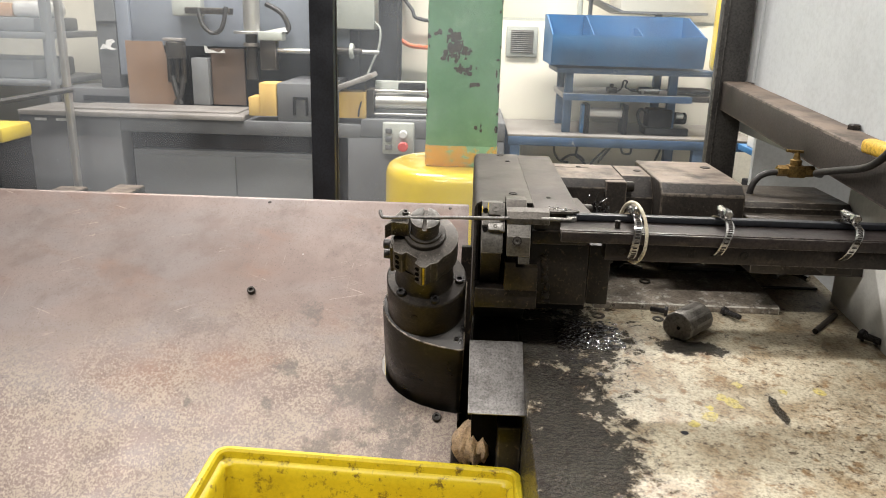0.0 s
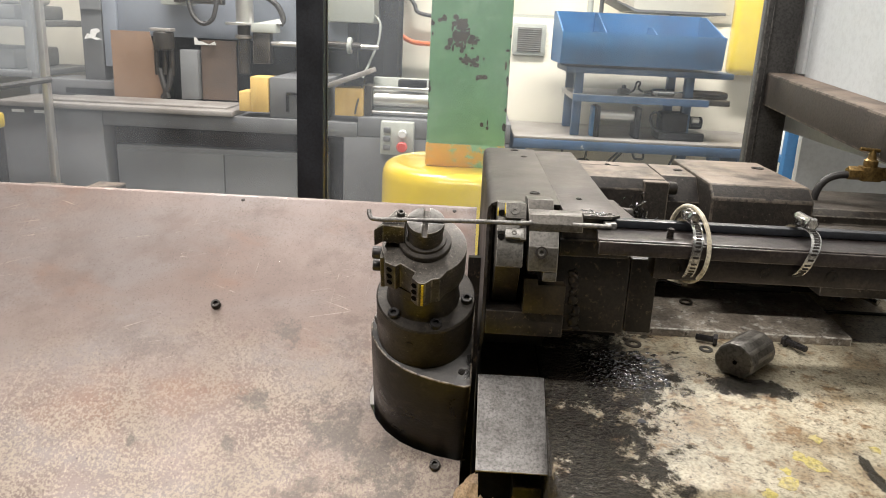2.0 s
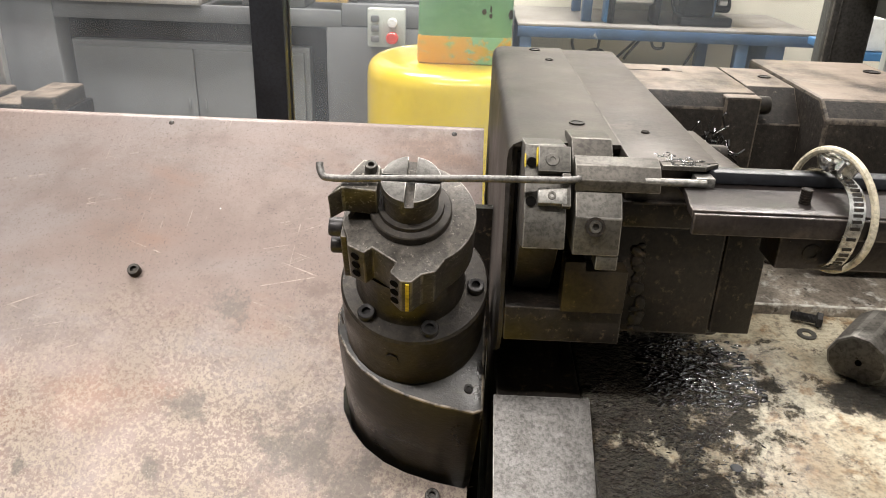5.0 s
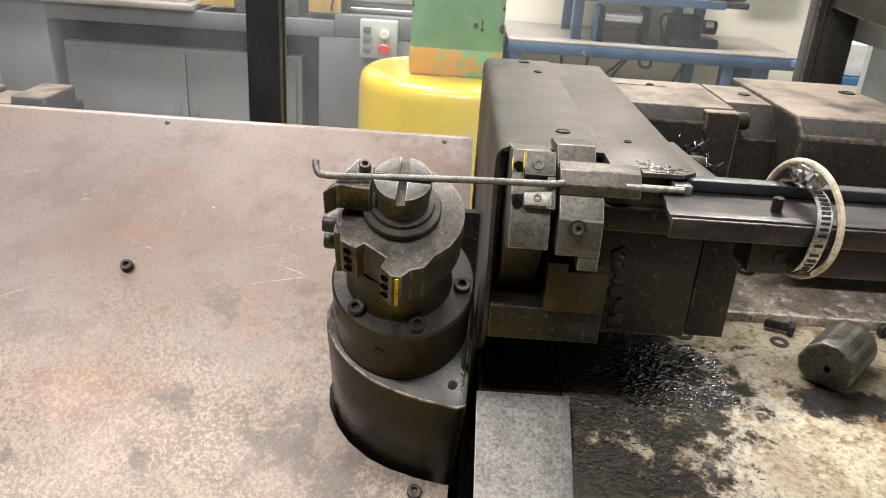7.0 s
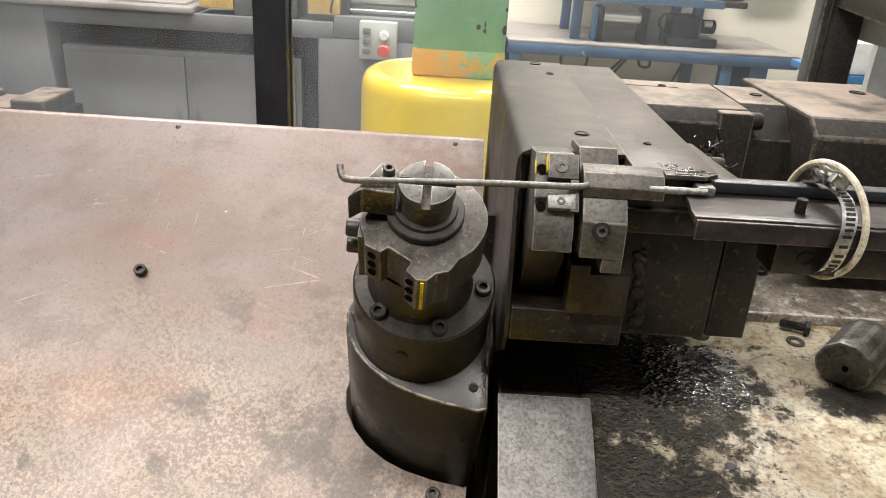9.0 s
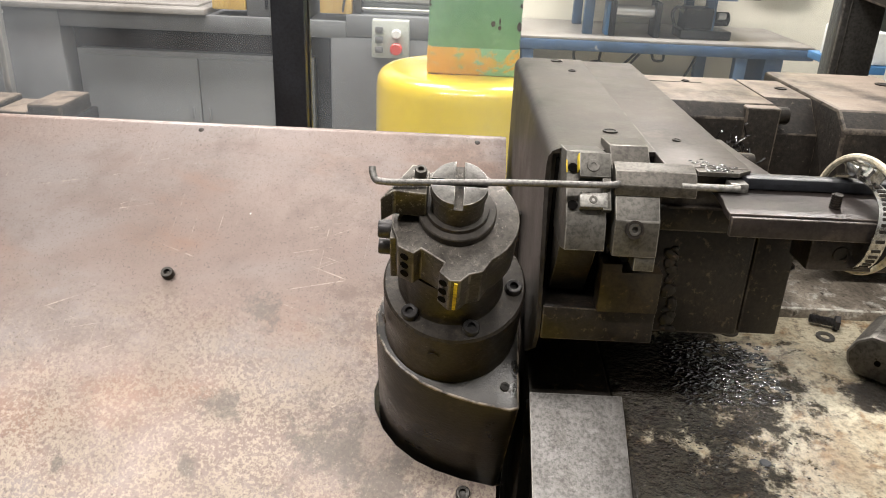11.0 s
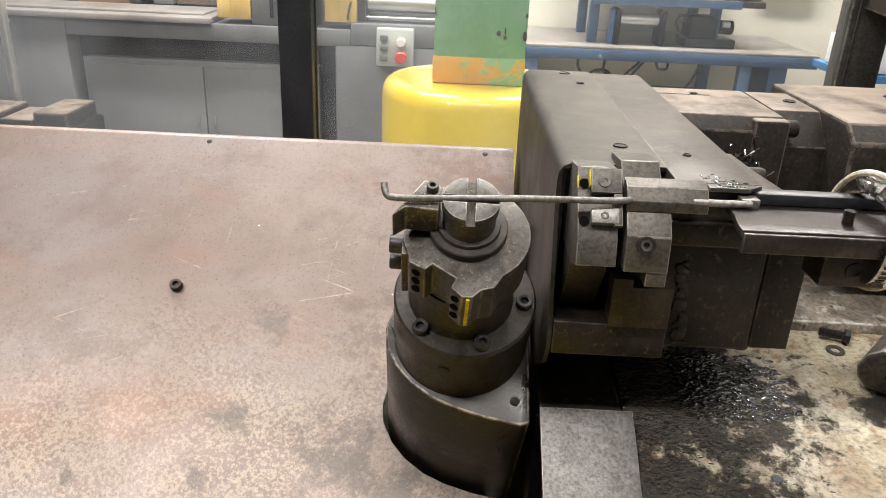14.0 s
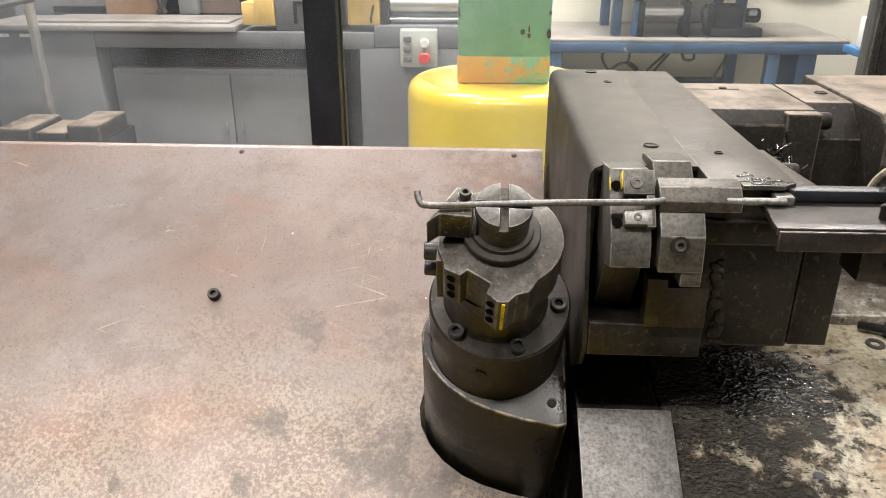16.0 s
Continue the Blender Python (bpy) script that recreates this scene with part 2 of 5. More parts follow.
M_WHITE = mat("grimy_white_paint", (0.76, 0.76, 0.72), (0.62, 0.61, 0.57), rough=0.5, scale=7, fine=160, bump=0.05, spots=(0.12, 0.10, 0.08), spot_scale=70, spot_amount=0.28)
M_PANEL = mat("grey_white_sheet", (0.63, 0.66, 0.67), (0.53, 0.555, 0.56), rough=0.45, scale=3.5, fine=120, bump=0.02, spots=(0.3, 0.28, 0.25), spot_scale=40, spot_amount=0.27)
M_WALL = mat("cream_wall_paint", (0.72, 0.69, 0.58), (0.64, 0.61, 0.51), rough=0.6, scale=2.0, fine=60, bump=0.03, spots=(0.25, 0.22, 0.18), spot_scale=24, spot_amount=0.24)
M_GREYP = mat("grey_machine_paint", (0.135, 0.14, 0.145), (0.10, 0.10, 0.105), rough=0.5, scale=4, fine=90, bump=0.04, spots=(0.05, 0.05, 0.05), spot_scale=20, spot_amount=0.3)
M_GREYL = mat("light_grey_paint", (0.28, 0.31, 0.36), (0.23, 0.255, 0.30), rough=0.45, scale=3, fine=90, bump=0.03)
M_BLACKP = mat("black_painted_steel", (0.022, 0.024, 0.030), (0.012, 0.013, 0.016), rough=0.5, rough2=0.35, scale=16, fine=200, bump=0.08)
M_POST = mat("scuffed_dark_steel", (0.075, 0.072, 0.068), (0.035, 0.033, 0.032), rough=0.6, rough2=0.45, metal=0.3, scale=14, fine=220, bump=0.12, edge=(0.2, 0.19, 0.175))
M_RUSTY = mat("dusty_rail_steel", (0.06, 0.049, 0.041), (0.03, 0.025, 0.022), rough=0.75, rough2=0.6, metal=0.2, scale=14, fine=260, bump=0.14, dust=(0.24, 0.185, 0.145), spots=(0.03, 0.025, 0.02), spot_scale=130, spot_amount=0.34, edge=(0.2, 0.165, 0.135))
M_YELLOW = mat("yellow_floor_paint", (0.82, 0.62, 0.04), (0.76, 0.54, 0.03), rough=0.3, scale=5, fine=80, bump=0.015, coat=1.0)
M_YTOTE = mat("yellow_moulded_plastic", (0.64, 0.50, 0.02), (0.52, 0.39, 0.015), rough=0.42, rough2=0.32, scale=11, fine=190, bump=0.05, spots=(0.14, 0.095, 0.02), spot_scale=60, spot_amount=0.44, spot_soft=0.14)
M_GREEN = mat("chipped_green_paint", (0.20, 0.42, 0.23), (0.15, 0.34, 0.18), (0.24, 0.45, 0.26), rough=0.45, scale=7, fine=90, bump=0.06, chips=(0.085, 0.085, 0.055), chip_amount=0.35, chip_scale=15)
M_ORANGE = mat("flaked_orange_primer", (0.70, 0.34, 0.03), (0.50, 0.36, 0.05), (0.26, 0.42, 0.16), rough=0.5, scale=9, fine=90, bump=0.06, chips=(0.21, 0.42, 0.22), chip_amount=0.5, chip_scale=10)
M_BLUE = mat("blue_shop_paint", (0.04, 0.155, 0.34), (0.03, 0.11, 0.25), rough=0.5, scale=7, fine=90, bump=0.04, spots=(0.2, 0.2, 0.2), spot_scale=24, spot_amount=0.28)
M_BLUED = mat("worn_navy_paint", (0.05, 0.10, 0.19), (0.03, 0.06, 0.10), rough=0.55, scale=9, fine=90, bump=0.05, chips=(0.45, 0.45, 0.42), chip_amount=0.35, chip_scale=16)
M_STEELTOP = mat("smooth_steel_table", (0.36, 0.34, 0.32), (0.24, 0.22, 0.2), rough=0.45, metal=0.4, scale=6, fine=90, bump=0.04)
M_CHROME = mat("bright_clamp_steel", (0.60, 0.59, 0.57), (0.42, 0.41, 0.39), rough=0.22, rough2=0.3, metal=1.0, scale=40, fine=300, bump=0.04)
M_WIRE = mat("drawn_steel_wire", (0.24, 0.23, 0.22), (0.15, 0.145, 0.135), rough=0.52, metal=0.75, scale=60, fine=400, bump=0.04)
M_SCRAP = mat("bent_bare_steel", (0.255, 0.245, 0.235), (0.15, 0.14, 0.13), (0.28, 0.27, 0.26), rough=0.5, rough2=0.38, metal=0.6, scale=55, fine=380, bump=0.16, width=0.22, dist=0.5, spots=(0.09, 0.08, 0.07), spot_scale=26, spot_amount=0.33, spot_soft=0.2, edge=(0.5, 0.48, 0.45))
M_BRASS = mat("tarnished_brass", (0.36, 0.24, 0.09), (0.22, 0.14, 0.05), rough=0.4, metal=0.9, scale=60, fine=300, bump=0.05)
M_RUBBER = mat("black_hose", (0.030, 0.028, 0.026), (0.02, 0.018, 0.017), rough=0.5, scale=40, fine=300, bump=0.05)
M_IVORY = mat("yellowed_white_tie", (0.68, 0.63, 0.50), (0.55, 0.48, 0.34), rough=0.5, scale=50, fine=300, bump=0.03)
M_PAPER = mat("crumpled_brown_paper", (0.62, 0.46, 0.31), (0.46, 0.32, 0.20), rough=0.85, scale=50, fine=300, bump=0.2)
M_BROWN = mat("rust_brown_board", (0.24, 0.15, 0.095), (0.19, 0.115, 0.07), rough=0.7, scale=6, fine=80, bump=0.05)
M_BROWND = mat("darker_brown_board", (0.105, 0.070, 0.050), (0.070, 0.048, 0.035), rough=0.7, scale=9, fine=80, bump=0.05)
M_WOODY = mat("yellow_pine_block", (0.66, 0.45, 0.14), (0.58, 0.37, 0.10), rough=0.6, scale=8, fine=90, bump=0.05, stretch=(4, 4, 0.6))
M_SILVER = mat("brushed_cylinder", (0.62, 0.61, 0.58), (0.5, 0.49, 0.46), rough=0.35, metal=0.8, scale=12, fine=120, bump=0.03)
M_CONC = mat("stained_concrete", (0.26, 0.25, 0.235), (0.18, 0.17, 0.16), rough=0.75, scale=3, fine=70, bump=0.1)
M_ORHOSE = mat("orange_air_hose", (0.75, 0.17, 0.05), (0.65, 0.14, 0.04), rough=0.45, scale=20, fine=100, bump=0.02)
M_RED = mat("red_button", (0.62, 0.04, 0.02), (0.5, 0.03, 0.02), rough=0.35, scale=20, fine=100, bump=0.0)
M_YMARK = mat("yellow_marker_paint", (0.75, 0.58, 0.03), (0.6, 0.42, 0.03), rough=0.6, scale=90, fine=300, bump=0.03)
M_CEIL = mat("grey_ceiling", (0.25, 0.25, 0.245), (0.2, 0.2, 0.195), rough=0.8, scale=2, fine=30, bump=0.02)
M_BOX = mat("pale_grey_enclosure", (0.40, 0.42, 0.38), (0.34, 0.36, 0.33), rough=0.5, scale=5, fine=90, bump=0.03)
M_CARTON = mat("faded_carton", (0.55, 0.34, 0.20), (0.45, 0.27, 0.15), rough=0.8, scale=7, fine=80, bump=0.05)

M_WEAR = mat("worn_white_strip", (0.30, 0.26, 0.21), (0.12, 0.10, 0.08), (0.5, 0.48, 0.43), rough=0.5, scale=24, fine=260, bump=0.14, spots=(0.05, 0.04, 0.03), spot_scale=110, spot_amount=0.4, edge=(0.6, 0.58, 0.52), edge_amount=1.0)
M_SLEEVE = mat("handled_tool_steel", (0.072, 0.063, 0.053), (0.032, 0.028, 0.023), (0.105, 0.092, 0.077), rough=0.5, rough2=0.34, metal=0.4, scale=40, fine=320, bump=0.16, spots=(0.20, 0.18, 0.15), spot_scale=330, spot_amount=0.39, dust=(0.19, 0.165, 0.135), dust_amount=0.4, edge=(0.22, 0.20, 0.175), edge_amount=0.6)
M_PIN = mat("worn_pin_steel", (0.105, 0.100, 0.092), (0.060, 0.056, 0.050), rough=0.45, rough2=0.35, metal=0.6, scale=50, fine=320, bump=0.1, spots=(0.05, 0.045, 0.04), spot_scale=330, spot_amount=0.36, edge=(0.34, 0.32, 0.29))
M_DOG = mat("spattered_dog_steel", (0.075, 0.065, 0.052), (0.03, 0.026, 0.021), rough=0.5, rough2=0.4, metal=0.4, scale=34, fine=320, bump=0.18, spots=(0.30, 0.275, 0.235), spot_scale=330, spot_amount=0.40, edge=(0.26, 0.24, 0.2))
M_BOLT = mat("black_oxide_bolt", (0.055, 0.052, 0.052), (0.03, 0.028, 0.028), rough=0.4, metal=0.6, scale=60, fine=300, bump=0.05)
M_SHADE_BLACK = mat("shade_black", (0.006, 0.0055, 0.005), (0.004, 0.004, 0.0035), rough=0.8, scale=60, fine=300, bump=0.0, spec=0.02)
M_COVER = mat("rubbed_cover_sheet", (0.050, 0.043, 0.038), (0.026, 0.022, 0.019), (0.074, 0.062, 0.053), rough=0.55, rough2=0.38, metal=0.4, scale=12, fine=280, bump=0.1, spots=(0.018, 0.016, 0.014), spot_scale=90, spot_amount=0.37, dust=(0.085, 0.071, 0.060), dust_amount=0.45, edge=(0.2, 0.18, 0.155))
M_BRACKET = mat("brown_oiled_steel", (0.040, 0.028, 0.014), (0.018, 0.014, 0.009), rough=0.45, metal=0.2, scale=60, fine=300, bump=0.12, spots=(0.10, 0.06, 0.025), spot_scale=150, spot_amount=0.38)
M_TOOLB = mat("bright_ground_steel", (0.33, 0.32, 0.30), (0.22, 0.21, 0.19), rough=0.45, metal=0.7, scale=60, fine=350, bump=0.06)
M_GUIDE = mat("greased_guide_steel", (0.095, 0.086, 0.074), (0.058, 0.051, 0.043), rough=0.5, rough2=0.38, metal=0.55, scale=30, fine=350, bump=0.08, spots=(0.16, 0.148, 0.13), spot_scale=330, spot_amount=0.33, edge=(0.26, 0.245, 0.22))
M_WET = mat("oil_wet_metal", (0.012, 0.010, 0.009), (0.008, 0.007, 0.006), rough=0.2, metal=0.0, scale=60, fine=300, bump=0.1, coat=0.3, spec=1.0)
M_RAIL = mat("oiled_rail_steel", (0.038, 0.030, 0.028), (0.020, 0.017, 0.016), (0.052, 0.040, 0.035), rough=0.45, rough2=0.28, metal=0.35, scale=26, fine=280, bump=0.1, spots=(0.12, 0.10, 0.085), spot_scale=300, spot_amount=0.33, edge=(0.14, 0.12, 0.105))
M_SLUG = mat("dull_grey_slug", (0.17, 0.158, 0.14), (0.10, 0.09, 0.078), rough=0.5, metal=0.5, scale=25, fine=260, bump=0.12, spots=(0.045, 0.036, 0.026), spot_scale=120, spot_amount=0.38, edge=(0.28, 0.265, 0.24))
M_YGLOVE = mat("yellow_rubber", (0.78, 0.50, 0.06), (0.66, 0.40, 0.05), rough=0.5, scale=30, fine=200, bump=0.1)
M_PIPEG = mat("dark_grey_parts_and_shade", (0.016, 0.016, 0.018), (0.010, 0.010, 0.011), spec=0.1, rough=0.7, scale=6, fine=80, bump=0.03)
M_DOOR = mat("cabinet_door_paint", (0.165, 0.172, 0.176), (0.135, 0.14, 0.144), rough=0.45, scale=4, fine=90, bump=0.03)
M_YDAB = mat("thin_yellow_paint", (0.55, 0.46, 0.13), (0.45, 0.38, 0.20), (0.40, 0.35, 0.24), rough=0.5, scale=60, fine=250, bump=0.05)
M_CHIP = mat("bare_chipped_steel", (0.085, 0.075, 0.05), (0.05, 0.045, 0.032), rough=0.7, scale=40, fine=200, bump=0.05)
M_PLAIN_WHITE = mat("plain_white", (0.75, 0.75, 0.73), (0.68, 0.68, 0.66), rough=0.5, scale=20, fine=90, bump=0.0)
M_BASKET = mat("yellow_basket", (0.52, 0.40, 0.05), (0.40, 0.30, 0.04), rough=0.5, scale=10, fine=90, bump=0.02)
M_GRILLE = mat("grey_grille", (0.17, 0.165, 0.15), (0.13, 0.125, 0.115), rough=0.6, scale=20, fine=90, bump=0.02)



def chute_material():
    """Brown scaled steel sheet, rubbed pale in specks and scratches where parts slide down it."""
    m = bpy.data.materials.new("worn_steel_sheet")
    m.use_nodes = True
    nt = m.node_tree
    N, Lk = nt.nodes, nt.links
    bs = N["Principled BSDF"]
    geo = N.new("ShaderNodeNewGeometry")

    def tex(scale, detail, rough, grain=(1, 1, 1), rot=0.0):
        """Noise, drawn out along its own axes before it is turned."""
        mp = N.new("ShaderNodeMapping")
        mp.vector_type = "TEXTURE"
        mp.inputs["Scale"].default_value = tuple(1 / g for g in grain)
        mp.inputs["Rotation"].default_value = (0, 0, rot)
        Lk.new(geo.outputs["Position"], mp.inputs["Vector"])
        n = N.new("ShaderNodeTexNoise")
        n.inputs["Scale"].default_value, n.inputs["Detail"].default_value, n.inputs["Roughness"].default_value = scale, detail, rough
        Lk.new(mp.outputs["Vector"], n.inputs["Vector"])
        return n.outputs["Fac"]

    def cells(scale, near):
        v = N.new("ShaderNodeTexVoronoi")
        v.inputs["Scale"].default_value = scale
        Lk.new(geo.outputs["Position"], v.inputs["Vector"])
        return ramp(v.outputs["Distance"], near, near * 0.6)

    def blob(px, py, r):
        """A patch round a spot, with a ragged outline."""
        d = N.new("ShaderNodeVectorMath")
        d.operation = "DISTANCE"
        flat = N.new("ShaderNodeVectorMath")
        flat.operation = "MULTIPLY"
        flat.inputs[1].default_value = (1, 1, 0)
        Lk.new(geo.outputs["Position"], flat.inputs[0])
        Lk.new(flat.outputs[0], d.inputs[0])
        d.inputs[1].default_value = (px, py, 0)
        return ramp(op("ADD", op("DIVIDE", d.outputs["Value"], r), op("MULTIPLY", ragged, 7.0)), 4.6, 3.6)

    def ramp(f, lo, hi, a=0.0, b=1.0):
        r = N.new("ShaderNodeMapRange")
        r.interpolation_type = "SMOOTHSTEP"
        for k, v in (("From Min", lo), ("From Max", hi), ("To Min", a), ("To Max", b)):
            r.inputs[k].default_value = v
        Lk.new(f, r.inputs["Value"])
        return r.outputs["Result"]

    def op(kind, a, b):
        x = N.new("ShaderNodeMath")
        x.operation = kind
        for s, v in zip(x.inputs, (a, b)):
            if isinstance(v, float):
                s.default_value = v
            else:
                Lk.new(v, s)
        return x.outputs[0]

    def mix(f, a, b):
        x = N.new("ShaderNodeMix")
        x.data_type = "RGBA"
        Lk.new(f, x.inputs[0])
        for s, v in ((x.inputs[6], a), (x.inputs[7], b)):
            if isinstance(v, tuple):
                s.default_value = (*v, 1)
            else:
                Lk.new(v, s)
        return x.outputs[2]

    broad = tex(4.5, 6, 0.6)
    patch = tex(14, 10, 0.7)
    ragged = tex(30, 10, 0.75)
    speck = tex(150, 6, 0.8)
    fleck = tex(420, 3, 0.7)
    lines = None
    for turn, sc in ((0.34, 5.0), (0.18, 4.5), (-0.28, 4.0), (1.45, 5.0)):
        f = ramp(tex(sc, 1, 0.5, (1, 75, 0.01), turn), 0.67, 0.75)
        lines = f if lines is None else op("MAXIMUM", lines, f)
    lines = op("MULTIPLY", lines, op("MULTIPLY", ramp(tex(13, 8, 0.72), 0.50, 0.62), ramp(tex(60, 4, 0.7), 0.40, 0.56)))
    sep = N.new("ShaderNodeSeparateXYZ")
    Lk.new(geo.outputs["Position"], sep.inputs[0])
    lower = ramp(op("ADD", sep.outputs["Z"], op("MULTIPLY", broad, 0.22)), 1.03, 0.87)
    grain = tex(260, 5, 0.75)
    col = mix(ramp(broad, 0.32, 0.68), (0.158, 0.118, 0.104), (0.214, 0.170, 0.154))
    col = mix(ramp(tex(6, 5, 0.55, (0.6, 1.6, 1.6), 0.15), 0.42, 0.66, 0.0, 0.7), col, (0.196, 0.178, 0.174))
    col = mix(ramp(tex(8, 5, 0.58, (0.7, 1.5, 1.5), -0.2), 0.48, 0.70, 0.0, 0.65), col, (0.190, 0.110, 0.076))
    col = mix(ramp(tex(11, 6, 0.6, (0.8, 1.4, 1.4), 0.5), 0.50, 0.68, 0.0, 0.5), col, (0.118, 0.088, 0.076))
    col = mix(ramp(op("ADD", op("MULTIPLY", patch, 0.5), op("MULTIPLY", grain, 0.5)), 0.46, 0.62, 0.0, 0.4), col, (0.120, 0.094, 0.082))
    worn = op("MULTIPLY", op("ADD", op("MULTIPLY", lower, 0.95), 0.03), ramp(op("ADD", op("MULTIPLY", ragged, 0.3), op("ADD", op("MULTIPLY", patch, 0.45), op("MULTIPLY", grain, 1.05))), 0.84, 0.98))
    col = mix(op("MULTIPLY", worn, 0.78), col, (0.345, 0.292, 0.234))
    col = mix(op("MULTIPLY", lines, 0.65), col, (0.40, 0.34, 0.285))
    oil = op("MAXIMUM", op("MAXIMUM", blob(-0.170, 1.20, 0.020), blob(-0.185, 1.13, 0.022)), op("MAXIMUM", blob(-0.098, 1.106, 0.030), blob(-0.066, 1.10, 0.022)))
    oil = op("MAXIMUM", oil, op("MAXIMUM", op("MAXIMUM", blob(-0.215, 1.079, 0.010), blob(-0.324, 1.08, 0.006)), op("MAXIMUM", blob(-0.03, 1.06, 0.05), blob(-0.12, 1.03, 0.03))))
    col = mix(op("MULTIPLY", oil, 0.7), col, (0.105, 0.094, 0.084))
    col = mix(op("MULTIPLY", op("MAXIMUM", blob(0.03, 1.33, 0.08), blob(-0.03, 1.20, 0.06)), 0.55), col, (0.11, 0.08, 0.065))
    col = mix(ramp(ragged, 0.665, 0.72, 0.0, 0.8), col, (0.085, 0.070, 0.06))
    col = mix(ramp(fleck, 0.56, 0.68, 0.0, 0.65), col, (0.095, 0.075, 0.066))
    col = mix(op("MULTIPLY", ramp(fleck, 0.40, 0.28, 0.0, 0.5), lower), col, (0.46, 0.41, 0.34))
    col = mix(op("MULTIPLY", op("MULTIPLY", cells(34, 0.05), lower), 0.8), col, (0.05, 0.043, 0.038))
    col = mix(cells(23, 0.022), col, (0.8, 0.79, 0.76))
    Lk.new(col, bs.inputs["Base Color"])
    bs.inputs["Metallic"].default_value = 0.42
    Lk.new(op("ADD", ramp(patch, 0.35, 0.65, 0.35, 0.47), op("MULTIPLY", grain, 0.14)), bs.inputs["Roughness"])
    b = N.new("ShaderNodeBump")
    b.inputs["Strength"].default_value, b.inputs["Distance"].default_value = 0.14, 0.002
    Lk.new(op("ADD", op("MULTIPLY", lines, -0.5), op("ADD", op("MULTIPLY", grain, 0.8), patch)), b.inputs["Height"])
    Lk.new(b.outputs["Normal"], bs.inputs["Normal"])
    return m


M_CHUTE = chute_material()


def pane_material():
    """Scratched clear plastic with a film of pale dust."""
    m = bpy.data.materials.new("dusty_clear_plastic")
    m.use_nodes = True
    nt = m.node_tree
    N, Lk = nt.nodes, nt.links
    N.remove(N["Principled BSDF"])
    tr, df, gl = N.new("ShaderNodeBsdfTransparent"), N.new("ShaderNodeBsdfDiffuse"), N.new("ShaderNodeBsdfGlossy")
    df.inputs["Color"].default_value = (0.72, 0.79, 0.86, 1)
    gl.inputs["Roughness"].default_value = 0.08
    n = N.new("ShaderNodeTexNoise")
    n.inputs["Scale"].default_value, n.inputs["Detail"].default_value = 3.5, 6
    geo = N.new("ShaderNodeNewGeometry")
    Lk.new(geo.outputs["Position"], n.inputs["Vector"])
    r = N.new("ShaderNodeMapRange")
    r.inputs["From Min"].default_value, r.inputs["From Max"].default_value = 0.3, 0.75
    r.inputs["To Min"].default_value, r.inputs["To Max"].default_value = 0.012, 0.140
    Lk.new(n.outputs["Fac"], r.inputs["Value"])
    a, b = N.new("ShaderNodeMixShader"), N.new("ShaderNodeMixShader")
    v = N.new("ShaderNodeTexVoronoi")
    v.inputs["Scale"].default_value = 46
    Lk.new(geo.outputs["Position"], v.inputs["Vector"])
    sp = N.new("ShaderNodeMapRange")
    sp.inputs["From Min"].default_value, sp.inputs["From Max"].default_value = 0.075, 0.035
    sp.inputs["To Max"].default_value = 0.4
    Lk.new(v.outputs["Distance"], sp.inputs["Value"])
    n2 = N.new("ShaderNodeTexNoise")
    n2.inputs["Scale"].default_value, n2.inputs["Detail"].default_value = 7, 5
    Lk.new(geo.outputs["Position"], n2.inputs["Vector"])
    where = N.new("ShaderNodeMapRange")
    where.inputs["From Min"].default_value, where.inputs["From Max"].default_value = 0.54, 0.66
    Lk.new(n2.outputs["Fac"], where.inputs["Value"])
    both = N.new("ShaderNodeMath")
    both.operation = "MULTIPLY_ADD"
    Lk.new(sp.outputs["Result"], both.inputs[0])
    Lk.new(where.outputs["Result"], both.inputs[1])
    Lk.new(r.outputs["Result"], both.inputs[2])
    Lk.new(both.outputs[0], a.inputs[0])
    Lk.new(tr.outputs[0], a.inputs[1])
    Lk.new(df.outputs[0], a.inputs[2])
    b.inputs[0].default_value = 0.03
    Lk.new(a.outputs[0], b.inputs[1])
    Lk.new(gl.outputs[0], b.inputs[2])
    Lk.new(b.outputs[0], N["Material Output"].inputs["Surface"])
    return m


M_PANE = pane_material()

# ---- the hall ----
solo("floor", B(-6, 6, -4, 6.2, -0.2, 0), M_CONC, "stained grey concrete shop floor", "floor", "structure")
solo("wall_north", B(-6, 6, 4.45, 4.65, 0, 4.5), M_WALL, "cream painted shop wall behind the machines", "wall", "structure")
solo("wall_south", B(-6, 6, -4.2, -4, 0, 4.5), M_CONC, "unseen grey wall closing the hall, kept dark to cut fill light", "wall", "structure")
solo("wall_west", B(-6.2, -6, -4, 4.65, 0, 4.5), M_CONC, "unseen grey wall closing the hall, kept dark to cut fill light", "wall", "structure")
solo("wall_east", B(6, 6.2, -4, 4.65, 0, 4.5), M_CONC, "unseen grey wall closing the hall, kept dark to cut fill light", "wall", "structure")
solo("ceiling", B(-6.2, 6.2, -4.2, 4.65, 4.5, 4.7), M_CEIL, "unseen grey ceiling closing the hall, kept dark to cut fill light", "ceiling", "structure")

# ---- the machine: sloping sheet, bed and guard ----
CH = radians(37.0)
CHUTE_Y, CHUTE_Z, SLOPE = 1.382, 1.0155, math.tan(CH)
CHUTE = Matrix.Translation((0, CHUTE_Y, CHUTE_Z)) @ Matrix.Rotation(CH, 4, "X")


def chute_z(y):
    return CHUTE_Z + SLOPE * (y - CHUTE_Y)


def bed_z(y):
    return 0.905 + 0.08 * (y - 0.97)


